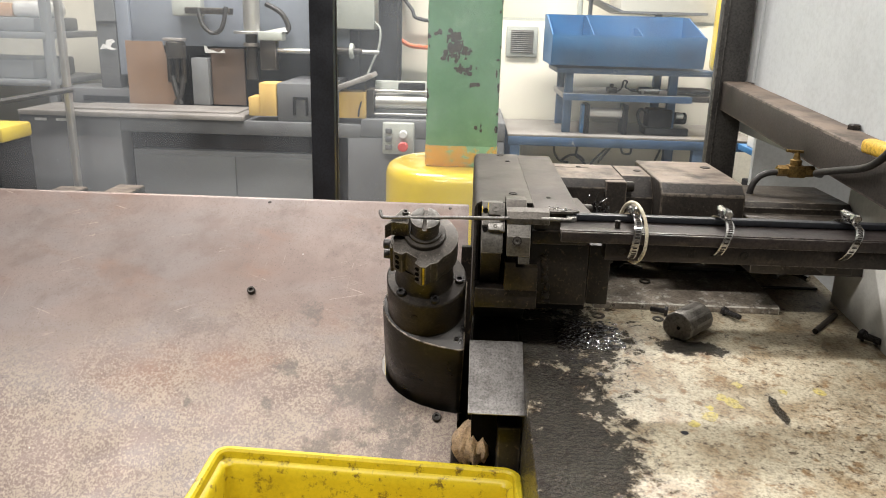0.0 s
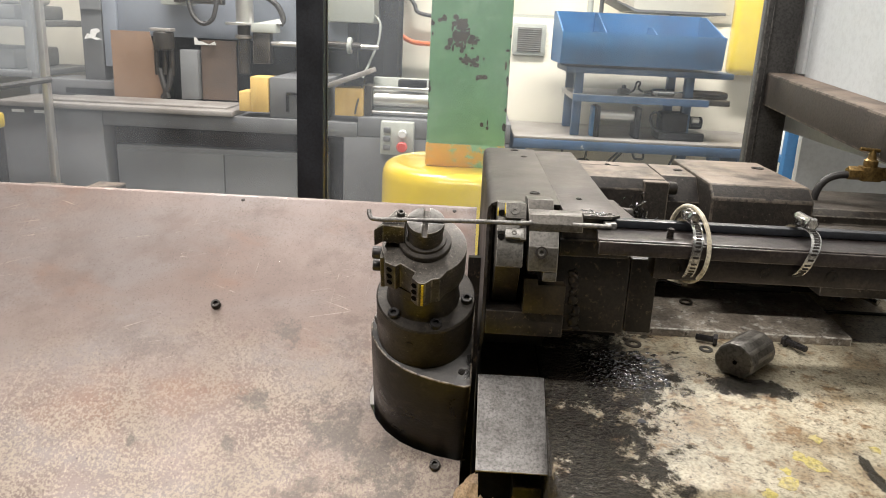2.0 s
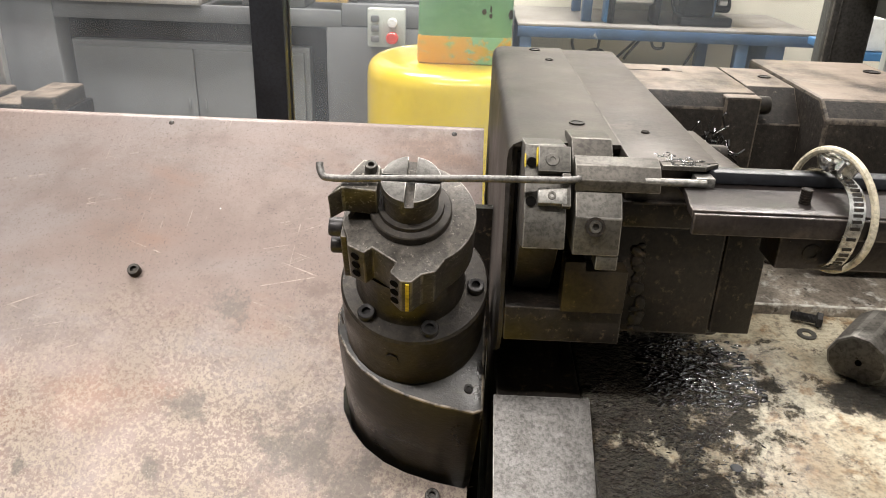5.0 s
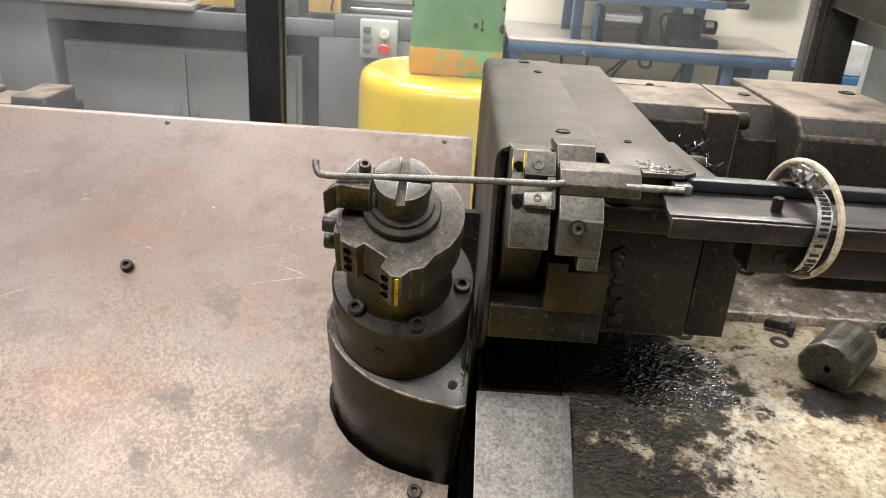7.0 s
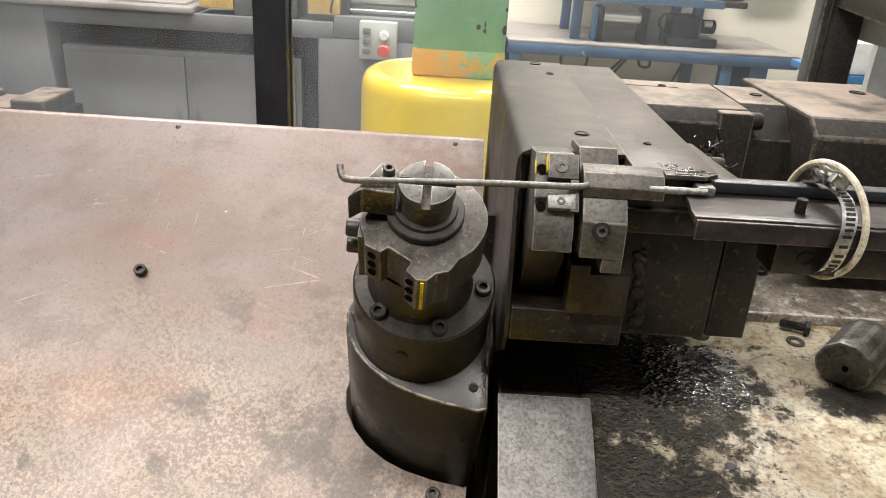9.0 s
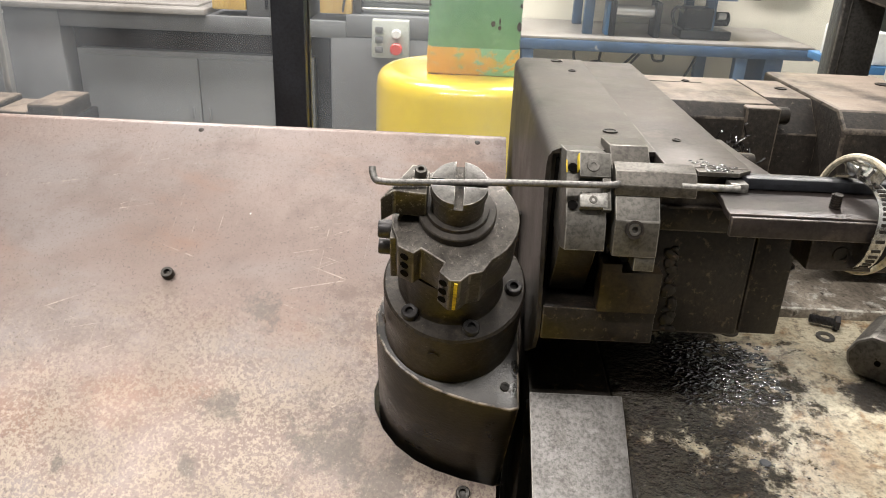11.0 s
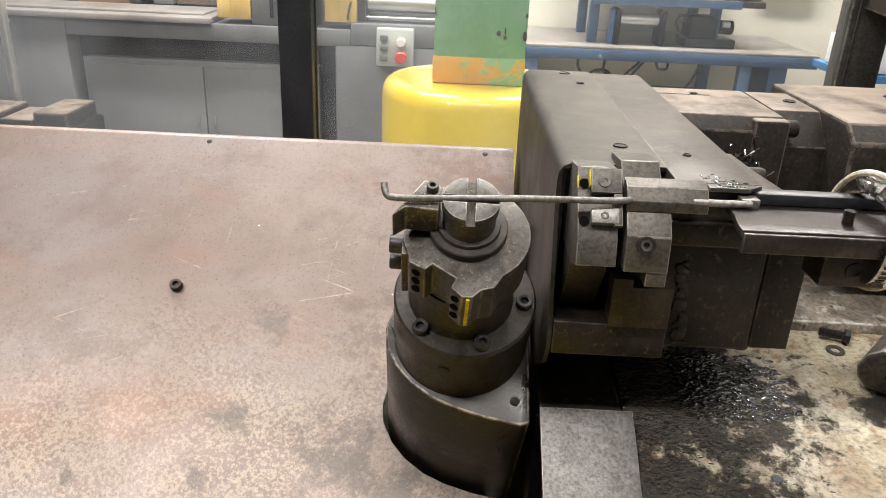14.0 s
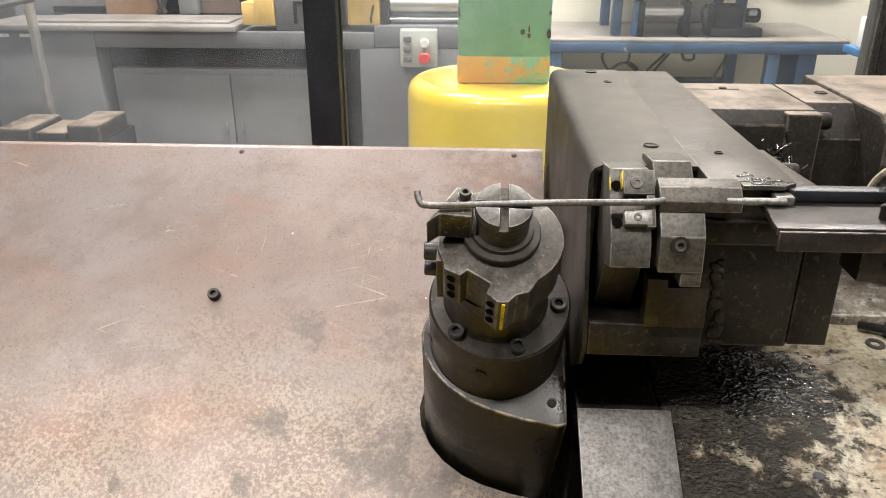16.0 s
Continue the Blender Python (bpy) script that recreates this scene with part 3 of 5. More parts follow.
HEAD = Matrix.Translation((0.0157, 0.9928, 1.0933)) @ Matrix.Rotation(radians(1.5), 4, "Y") @ Matrix.Rotation(radians(29.6), 4, "X")
BODY = [(0.057, 0.05), (0.057, -0.068), (0.050, -0.0705), (0.024, -0.0665), (0.001, -0.0605), (-0.016, -0.0535), (-0.033, -0.042), (-0.045, -0.029), (-0.054, -0.012), (-0.056, 0.004), (-0.052, 0.022), (-0.042, 0.038), (-0.026, 0.05), (0.0, 0.055)]


def socket_screw(bm, at, axis, r, h, material=None):
    """A cap screw with a sunk hexagon, its foot at a point, standing along an axis."""
    m = Matrix.Translation(at) @ Vector(axis).to_track_quat("Z", "Y").to_matrix().to_4x4()
    lathe(bm, [(0, 0), (r, 0), (r, h * 0.86), (r * 0.9, h), (r * 0.55, h), (r * 0.5, h * 0.98), (r * 0.5, h * 0.45), (0, h * 0.45)], 20, m)
    return bm


def bolt_mesh(bm, at, yaw, r, length, tilt=0):
    """A loose hexagon bolt lying on its side."""
    m = Matrix.Translation(at) @ Matrix.Rotation(radians(yaw), 4, "Z") @ Matrix.Rotation(radians(90 + tilt), 4, "Y")
    lathe(bm, [(0, 0), (r * 1.7, 0), (r * 1.75, r * 0.2), (r * 1.75, r * 1.1), (r, r * 1.2)], 6, m)
    prof = [(r, r * 1.1)]
    n = max(6, int(length / (r * 0.35)))
    for i in range(n):
        z = r * 1.2 + (length - r * 1.2) * i / n
        prof += [(r, z), (r * 0.88, z + 0.5 * (length - r * 1.2) / n)]
    prof += [(r * 0.7, length), (0, length)]
    return lathe(bm, prof, 12, m)


def ring_mesh(bm, at, r0, r1, h, m=None):
    return lathe(bm, [(r0, 0), (r1, 0), (r1, h), (r0, h), (r0, 0)], 28, Matrix.Translation(at) @ (m or Matrix()))


def rounded(hx, hy, r, n=6):
    pts = []
    for cx, cy, a0 in ((hx - r, hy - r, 0), (-hx + r, hy - r, 90), (-hx + r, -hy + r, 180), (hx - r, -hy + r, 270)):
        pts += [(cx + r * math.cos(radians(a0 + 90 * k / n)), cy + r * math.sin(radians(a0 + 90 * k / n))) for k in range(n + 1)]
    return pts


def loft(bm, loops, closed=True):
    rings = [[bm.verts.new(p) for p in l] for l in loops]
    n = len(rings[0])
    fs = [bm.faces.new((a[i], a[(i + 1) % n], b[(i + 1) % n], b[i])) for a, b in zip(rings, rings[1:]) for i in range(n)]
    if closed:
        fs += [bm.faces.new(rings[0][::-1]), bm.faces.new(rings[-1])]
    bmesh.ops.recalc_face_normals(bm, faces=fs)
    return bm


def at_chute(x, y, up=0.0):
    return Vector((x, y, chute_z(y))) + up * Vector((0, -math.sin(CH), math.cos(CH)))


chute = thing("chute_table", (-0.4, 1.2, 0.0), "worn brown steel chute sheet sloping down to the tote", "chute")
t = bmesh.new()
# flat of the sheet, in its own slope: notched round the bender's body
foot = CHUTE.inverted() @ HEAD


def on_sheet(u, v):
    a, b = foot @ Vector((u, v, -0.2)), foot @ Vector((u, v, -0.4))
    s = a.z / (a.z - b.z)
    return (a.x + s * (b.x - a.x), a.y + s * (b.y - a.y))


notch = [on_sheet(u * 1.07 - 0.001, v * 1.06 - 0.001) for u, v in BODY[1:]]
flat = [(-1.25, -0.555), (0.062, -0.555), (0.062, notch[0][1])] + notch + [(notch[-1][0] + 0.03, notch[-1][1]), (0.0690, notch[-1][1]), (0.0690, 0.0), (-1.25, 0.0)]
prism(t, flat, "z", -0.003, 0.0, m=CHUTE)
y1, z1 = CHUTE_Y, CHUTE_Z
turns = [CH - (CH + math.pi / 2) * k / 9 for k in range(10)]
cy, cz = y1 + 0.009 * math.sin(CH), z1 - 0.009 * math.cos(CH)
fold = [(cy - 0.009 * math.sin(a), cz + 0.009 * math.cos(a)) for a in turns] + [(cy + 0.009, 0.75), (cy + 0.006, 0.75)] + [(cy - 0.006 * math.sin(a), cz + 0.006 * math.cos(a)) for a in turns[::-1]]
prism(t, fold, "x", -1.25, 0.0690)
part("sheet", t, M_CHUTE, chute)
part("base_cabinet", B(-1.25, 0.05, 1.12, 1.372, 0.0, 0.70, bevel=0.006), M_GREYP, chute)
for sx, sy in ((-0.268, 1.2315), (0.033, 1.0725)):
    t = socket_screw(bmesh.new(), at_chute(sx, sy), (0, -math.sin(CH), math.cos(CH)), 0.0062, 0.007)
    part("screw", t, M_DARK, chute, "black socket head screw")
for sx, sy in ((-0.272, 1.3775), (0.037, 1.3775)):
    part("rivet", lathe(bmesh.new(), [(0, 0.0005), (0.0024, 0.0004), (0.0030, 0)], 16, Matrix.Translation(at_chute(sx, sy)) @ Matrix.Rotation(CH, 4, "X")), M_OILY, chute)

bed = thing("machine_bed", (0.4, 0.9, 0.0), "cream painted machine bed soaked with dark oil", "machine bed")
t = bmesh.new()
prism(t, [(0.25, bed_z(0.25)), (1.46, bed_z(1.46)), (1.46, 0.0), (0.25, 0.0)], "x", 0.142, 0.64, bevel=0.003)
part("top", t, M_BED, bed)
t = bmesh.new()
prism(t, [(1.035, bed_z(1.03) - 0.001), (1.46, bed_z(1.46) - 0.001), (1.46, 0.5), (1.035, 0.5)], "x", 0.078, 0.1415, bevel=0.002)
part("rear_ledge", t, M_OILY, bed)
part("pit_floor", B(0.055, 0.1415, 0.945, 1.034, 0.5, 0.772, bevel=0.003), M_OILY, bed)
part("pit_wall", B(0.112, 0.1415, 0.945, 1.00, 0.60, 0.845, bevel=0.003), M_OILY, bed)
part("pit_shade", B(0.0745, 0.1415, 1.030, 1.0345, 0.7725, 0.9095), M_SHADE_BLACK, bed)
t = bmesh.new()
prism(t, [(1.168, bed_z(1.168) - 0.002), (1.168, bed_z(1.168) + 0.010), (1.30, bed_z(1.30) + 0.010), (1.30, bed_z(1.30) - 0.002)], "x", 0.255, 0.525, bevel=0.0015)
part("gap_stop", B(0.0595, 0.0772, 1.19, 1.2, 0.55, 1.0), M_OILY, bed)
part("wear_strip", t, M_WEAR, bed, "white edged steel strip with a dark oily top")
part("side_plate", B(0.622, 0.634, 0.35, 1.225, 0.85, 1.10, bevel=0.002), M_WHITE, bed, "grimy white painted side plate")
for hx, hy in ((0.236, 0.978), (0.31, 0.86)):
    part("bolt_hole", lathe(bmesh.new(), [(0, 0.0006), (0.0035, 0.0006), (0.0042, 0)], 16, Matrix.Translation((hx, hy, bed_z(hy) + 0.0002))), M_BLACKP, bed)

# lumpy wet grease in front of the block
random.seed(14)
t = bmesh.new()
for k in range(1000):
    gx, gy = random.uniform(0.190, 0.280), random.uniform(1.040, 1.124)
    if k > 520:
        gx, gy = random.gauss(0.205, 0.028), random.gauss(1.000, 0.034)
    e = ((gx - 0.236) / 0.06) ** 2 + ((gy - 1.078) / 0.046) ** 2
    if (k <= 520 and gx > 0.262 and e > random.uniform(0.5, 1.5)) or gx < 0.150 or (k > 520 and gy > 1.04):
        continue
    r = random.uniform(0.0008, 0.0024) if k <= 520 else random.uniform(0.0004, 0.0010)
    m = Matrix.Translation((gx, gy, bed_z(gy) - 0.0001)) @ Matrix.Rotation(random.gauss(0.1, 0.45), 4, "Z") @ Matrix.Diagonal((random.uniform(0.9, 2.8), random.uniform(0.6, 1.1), random.uniform(0.22, 0.5), 1))
    lathe(t, [(r * 1.15, -0.3 * r), (r * 0.96, 0.3 * r), (r * 0.7, 0.68 * r), (r * 0.36, 0.92 * r), (0, r)], 10, m)
solo("grease", t, M_WET, "lumpy wet black grease on the bed beneath the block", "grease", "stuff")

random.seed(21)
for dx, dy, dr in ((0.372, 0.934, 0.009), (0.382, 0.922, 0.012), (0.450, 0.953, 0.006), (0.494, 0.957, 0.009), (0.347, 0.893, 0.012), (0.325, 0.877, 0.007), (0.40, 0.965, 0.007), (0.352, 0.912, 0.006)):
    shape = [(dx + dr * random.uniform(0.5, 1.1) * math.cos(2 * math.pi * i / 11), dy + 1.2 * dr * random.uniform(0.5, 1.1) * math.sin(2 * math.pi * i / 11)) for i in range(11)]
    t = prism(bmesh.new(), shape, "z", 0, 0.0004)
    for v in t.verts:
        v.co.z += bed_z(v.co.y)
    part("paint_dab", t, M_YDAB, bed, "thin yellow paint dab")

# ---- wire bender, square to the sloping sheet ----
head = thing("wire_bender", (0.0195, 1.13, 0.80), "dark oily steel wire bender standing through the chute sheet", "wire bender")


def HP(bm):
    bmesh.ops.transform(bm, matrix=HEAD, verts=bm.verts)
    return bm


def HPos(u, v, w):
    return HEAD @ Vector((u, v, w))


UP = (HEAD.to_3x3() @ Vector((0, 0, 1)))
LEFT = (HEAD.to_3x3() @ Vector((-1, 0, 0)))
part("body", HP(prism(bmesh.new(), BODY, "z", -0.34, -0.165, bevel=0.0018)), M_BODY, head)
part("flange", HP(lathe(bmesh.new(), [(0, -0.165), (0.0505, -0.165), (0.0515, -0.164), (0.0515, -0.107), (0.050, -0.105), (0, -0.105)], 72, Matrix.Translation((0.003, 0, 0)))), M_DARK, head)
# rotating sleeve with a slotted boss at its front
rim = [(0.0408 * math.cos(radians(a)), 0.0408 * math.sin(radians(a))) for a in range(-55, 186, 9)]
boss = rim + [(-0.041, -0.012), (-0.037, -0.022), (-0.036, -0.028), (-0.0255, -0.033), (-0.021, -0.0285), (-0.006, -0.038), (-0.009, -0.045), (-0.002, -0.0515), (0.0045, -0.0515), (0.010, -0.0455), (0.018, -0.043)]
part("sleeve", HP(prism(bmesh.new(), boss, "z", -0.0650, -0.0315, bevel=0.0010)), M_SLEEVE, head)
part("neck", HP(lathe(bmesh.new(), [(0, -0.105), (0.038, -0.105), (0.0365, -0.102), (0.0365, -0.0652), (0, -0.0652)], 60)), M_DARK, head)
part("slot_back", HP(prism(bmesh.new(), [(-0.022, -0.0275), (-0.0055, -0.0372), (-0.0045, -0.035), (-0.021, -0.0255)], "z", -0.0648, -0.0322)), M_OILY, head)
for cu, cv in ((-0.0312, -0.0306), (-0.0058, -0.0484)):
    for k in range(3):
        d = HEAD.to_3x3() @ Vector((-0.45, -0.9, 0)).normalized()
        m = Matrix.Translation(HPos(cu, cv, -0.0385 - 0.0090 * k)) @ d.to_track_quat("Z", "Y").to_matrix().to_4x4()
        part("hole", lathe(bmesh.new(), [(0.0021, 0.0), (0.0030, 0.0002), (0.0030, 0.0006), (0.0024, 0.0007), (0, 0.0004)], 14, m), M_SHADE_BLACK, head)
part("paint_mark", HP(box(bmesh.new(), 0.0008, 0.0030, -0.0524, -0.0516, -0.0625, -0.0335)), M_YMARK, head, "yellow paint stripe")
part("collar", HP(lathe(bmesh.new(), [(0, -0.0315), (0.0250, -0.0315), (0.0253, -0.0305), (0.0253, -0.0262), (0.0246, -0.0255), (0.0205, -0.0252), (0.0200, -0.0225), (0.0165, -0.0220)], 56)), M_DARK, head)
part("pin", HP(lathe(bmesh.new(), [(0, -0.030), (0.0168, -0.030), (0.0168, -0.0085), (0.0180, -0.0075), (0.0180, -0.0050), (0, -0.0050)], 56)), M_SLEEVE, head)
for q in range(4):
    g, r0 = 0.0027, 0.0179
    a0 = math.asin(g / r0)
    quad = [(g, g)] + [(r0 * math.cos(a0 + (math.pi / 2 - 2 * a0) * k / 10), r0 * math.sin(a0 + (math.pi / 2 - 2 * a0) * k / 10)) for k in range(11)]
    part("pin_quarter", HP(prism(bmesh.new(), quad, "z", -0.0052, 0.0, bevel=0.0004, m=Matrix.Rotation(radians(90 * q), 4, "Z"))), M_PIN, head)
# bending dog with its bolt
dog = [(-0.0480, -0.013), (-0.040, -0.006), (-0.0195, -0.007), (-0.0188, 0.013), (-0.030, 0.018)]
t = HP(prism(bmesh.new(), dog, "z", -0.0275, -0.0050, bevel=0.0012))
dogb = [(-0.0375, -0.009), (-0.033, -0.001), (-0.0235, -0.004), (-0.0235, 0.012), (-0.029, 0.013)]
HP_t = prism(bmesh.new(), dogb, "z", -0.0315, -0.0270)
merge(t, HP(HP_t))
part("dog", t, M_DOG, head, "grease spattered steel dog")
part("dog_bolt", socket_screw(bmesh.new(), HPos(-0.0245, 0.0090, -0.0055), UP, 0.0038, 0.006), M_TOOL, head)
part("clamp_plate", HP(box(bmesh.new(), -0.0415, -0.0368, -0.020, 0.004, -0.077, -0.0345, bevel=0.0008)), M_SLEEVE, head)
for k in range(2):
    part("clamp_bolt", socket_screw(bmesh.new(), HPos(-0.0410, -0.008, -0.0405 - 0.0175 * k), LEFT, 0.0062, 0.0090), M_BOLT, head, "black socket head bolt")
for a, rr in ((-133, 0.0428), (-71, 0.0428), (-6, 0.0435), (58, 0.0435), (122, 0.0435)):
    part("cap_screw", socket_screw(bmesh.new(), HPos(0.002 + rr * math.cos(radians(a)), rr * math.sin(radians(a)), -0.1055), UP, 0.0060, 0.0055), M_BOLT, head)
for a in (-100, -155):
    d = HEAD.to_3x3() @ Vector((math.cos(radians(a)), math.sin(radians(a)), 0))
    m = Matrix.Translation(HPos(0.0513 * math.cos(radians(a)), 0.0513 * math.sin(radians(a)), -0.128)) @ d.to_track_quat("Z", "Y").to_matrix().to_4x4()
    part("flange_hole", lathe(bmesh.new(), [(0.0045, 0.0), (0.0045, 0.0006), (0.0036, 0.0007), (0, 0.0005)], 16, m), M_OILY, head)
part("body_screw", socket_screw(bmesh.new(), HPos(0.046, -0.052, -0.1652), UP, 0.0035, 0.002), M_OILY, head)

# ---- wire ----
wire = solo("wire", sweep(bmesh.new(), [(-0.0385, 0.997, 1.0995), (-0.0380, 0.995, 1.0965), (-0.0358, 0.9925, 1.0929), (-0.031, 0.992, 1.0922), (-0.02, 0.992, 1.0922), (0.05, 0.998, 1.0932), (0.1045, 1.0025, 1.0930), (0.1160, 1.0070, 1.0930)], 0.0022, 12, 6), M_WIRE, "plain steel wire with a short hooked end across the bender", "wire")

# ---- forming block ----
blk = thing("forming_block", (0.2, 1.2, 0.91), "dark oily steel forming block bolted on the bed", "machine block")
t = prism(bmesh.new(), [(1.056, 1.10), (1.411, 1.10), (1.411, 0.92), (1.12, 0.92), (1.056, 0.97)], "x", 0.0775, 0.1485, bevel=0.0015)
part("left_plate", t, M_PLATE, blk)
t = bmesh.new()
prism(t, [(0.0775, 1.0755), (0.0745, 1.0755), (0.0745, 1.090), (0.0752, 1.0960), (0.0780, 1.1000), (0.083, 1.1022), (0.1470, 1.1022), (0.1470, 1.0995), (0.0775, 1.0985)], "y", 1.050, 1.411)
prism(t, [(1.411, 1.0755), (1.050, 1.0755), (1.0195, 0.990), (1.0200, 0.975), (1.030, 0.958), (1.075, 0.928), (1.411, 0.928)], "x", 0.0745, 0.0774)
part("cover_sheet", t, M_COVER, blk)
part("middle_plate", B(0.1474, 0.2020, 1.0225, 1.408, 1.062, 1.1016, bevel=0.0012), M_PLATE, blk)
part("angled_plate", prism(bmesh.new(), [(0.2025, 1.0180), (0.2200, 1.026), (0.2150, 1.07), (0.2120, 1.115), (0.2025, 1.115)], "z", 1.075, 1.0965, bevel=0.001), M_PLATE, blk)
part("front_tongue", prism(bmesh.new(), [(0.1660, 1.0220), (0.1660, 1.0140), (0.1920, 1.0140), (0.2020, 1.0220)], "z", 1.0982, 1.1012, bevel=0.0005), M_GUIDE, blk)
part("recess_shade", B(0.0815, 0.150, 1.0515, 1.0555, 0.985, 1.094), M_SHADE_BLACK, blk)
part("front_body", B(0.1180, 0.2195, 1.031, 1.2, 0.975, 1.058, bevel=0.002), M_OILY, blk)
part("right_flank", B(0.2197, 0.2465, 1.0300, 1.18, 0.978, 1.056, bevel=0.001), M_OILY, blk)
part("upper_slide", B(0.146, 0.214, 1.018, 1.06, 1.0582, 1.0755, bevel=0.0015), M_OILY, blk)
part("pedestal", B(0.09, 0.24, 1.16, 1.40, 0.915, 0.9815), M_OILY, blk)
part("sill", B(0.0780, 0.156, 1.0190, 1.0505, 0.9720, 0.9975, bevel=0.001), M_OILY, blk)
part("brown_bracket", prism(bmesh.new(), [(0.1140, 0.9980), (0.1140, 1.0345), (0.1275, 1.0345), (0.1275, 1.0285), (0.1550, 1.0285), (0.1550, 0.9980)], "y", 1.0140, 1.0305, bevel=0.0008), M_BRACKET, blk)
JAW, CLAMP = (0.0030, 0.0030, 0.0), (0.0040, 0.0080, 0.0010)


def slid(bm, by):
    bmesh.ops.translate(bm, vec=by, verts=bm.verts)
    return bm


t = prism(bmesh.new(), [(1.055, 1.1025), (1.0235, 1.1075), (0.994, 1.0695), (0.990, 1.0520), (1.012, 1.0450), (1.055, 1.0450)], "x", 0.0805, 0.1060, bevel=0.0008)
part("jaw", slid(t, JAW), M_TOOL, blk, "ground steel jaw with bevelled face")
NX, NZ = -0.793, 0.61


def facet_slab(y0, z0, y1, z1, x0, x1, d, sink=0.0):
    o = [(y0 + sink * NX, z0 + sink * NZ), (y0 + d * NX, z0 + d * NZ), (y1 + d * NX, z1 + d * NZ), (y1 + sink * NX, z1 + sink * NZ)]
    return slid(prism(bmesh.new(), o, "x", x0, x1, bevel=0.0006), JAW)


FN = Vector((0, NX, NZ))
part("jaw_root", slid(prism(bmesh.new(), [(1.0480, 1.0448), (1.0130, 1.0448), (1.0200, 1.0300), (1.0420, 0.9990), (1.0480, 0.9990)], "x", 0.0810, 0.1060, bevel=0.0008), JAW), M_DARK, blk)
part("upper_insert", facet_slab(1.0205, 1.1055, 1.0105, 1.0925, 0.0880, 0.1075, 0.006), M_TOOL, blk)
part("lower_insert", facet_slab(1.0045, 1.0845, 0.9985, 1.0765, 0.0882, 0.1055, 0.006), M_TOOLB, blk, "bright ground lower insert")
part("insert_web", facet_slab(1.0103, 1.0922, 0.9975, 1.0755, 0.1025, 0.1078, 0.0055), M_TOOL, blk)
for y, z, x in ((1.0150, 1.0985, 0.0965), (1.0015, 1.0805, 0.0965)):
    p = Vector((x, y, z)) + FN * 0.0055 + Vector(JAW)
    r = 0.0042 if z > 1.09 else 0.0026
    m = Matrix.Translation(p) @ FN.to_track_quat("Z", "Y").to_matrix().to_4x4()
    part("insert_screw", lathe(bmesh.new(), [(0, 0), (r, 0), (r, 0.0007), (r * 0.92, 0.0011), (r * 0.42, 0.0011), (r * 0.38, 0.0002), (0, 0.0002)], 24, m), M_TOOL, blk)
for y, z in ((1.0150, 1.0985), (1.0, 1.0785)):
    p = Vector((0.0845, y, z)) + FN * 0.0002 + Vector(JAW)
    m = Matrix.Translation(p) @ FN.to_track_quat("Z", "Y").to_matrix().to_4x4()
    part("jaw_hole", lathe(bmesh.new(), [(0.0032, 0.0), (0.0032, 0.0004), (0, 0.0003)], 16, m), M_SHADE_BLACK, blk)
part("insert_mark", facet_slab(1.0200, 1.1050, 1.0130, 1.0960, 0.0872, 0.0880, 0.0058), M_YMARK, blk, "yellow paint dab")
part("jaw_mark", facet_slab(1.0190, 1.1025, 1.0135, 1.0955, 0.0801, 0.0812, 0.0012), M_YMARK, blk, "yellow paint dab")
part("clamp_block", slid(prism(bmesh.new(), [(1.03, 1.0885), (1.0005, 1.0885), (0.9872, 1.0715), (0.9850, 1.0480), (1.03, 1.0480)], "x", 0.1100, 0.1382, bevel=0.0008), CLAMP), M_TOOL, blk)
part("clamp_step", slid(B(0.1250, 0.1382, 0.9860, 1.0005, 1.0380, 1.0482, bevel=0.0006), CLAMP), M_TOOL, blk)
t = ring_mesh(bmesh.new(), (0, 0, 0), 0.0042, 0.0058, 0.0030, None)
bmesh.ops.transform(t, matrix=Matrix.Translation((0.1220, 0.9862, 1.0665)) @ Vector((0, -0.95, 0.3)).to_track_quat("Z", "Y").to_matrix().to_4x4(), verts=t.verts)
part("counterbore", slid(t, CLAMP), M_OILY, blk)
part("clamp_screw", slid(socket_screw(bmesh.new(), (0.1220, 0.9872, 1.0662), (0, -0.95, 0.3), 0.0041, 0.0042), CLAMP), M_TOOL, blk)
part("guide_block", slid(prism(bmesh.new(), [(1.0615, 1.088), (1.0615, 1.1050), (1.030, 1.1085), (1.0135, 1.0960), (1.0135, 1.0850), (1.05, 1.080)], "x", 0.1090, 0.1345, bevel=0.0008), CLAMP), M_GUIDE, blk)
part("guide_bar", slid(prism(bmesh.new(), [(1.0130, 1.1025), (1.0030, 1.0995), (0.9965, 1.0920), (0.9965, 1.0850), (1.0130, 1.0850)], "x", 0.1092, 0.1605, bevel=0.0006), CLAMP), M_GUIDE, blk)
part("arrow_mark", prism(bmesh.new(), [(0.1275, 1.068), (0.1305, 1.068), (0.1290, 1.0725)], "z", 1.1020, 1.1030), M_SHADE_BLACK, blk)
# weld seam down the front
t = bmesh.new()
random.seed(31)
for k in range(13):
    r = random.uniform(0.0035, 0.0068)
    m = Matrix.Translation((0.1640 + random.gauss(0, 0.0018) + 0.0004 * k, 1.031, 1.040 - 0.0050 * k + random.gauss(0, 0.001))) @ Matrix.Rotation(random.gauss(0, 0.5), 4, "Y") @ Matrix.Diagonal((random.uniform(0.8, 1.3), 0.5, random.uniform(0.6, 1.0), 1))
    lathe(t, [(0, -r), (r * 0.72, -r * 0.7), (r, 0), (r * 0.72, r * 0.7), (0, r)], 10, m)
part("weld_seam", t, M_OILY, blk, "lumpy oily weld seam")
t = bmesh.new()
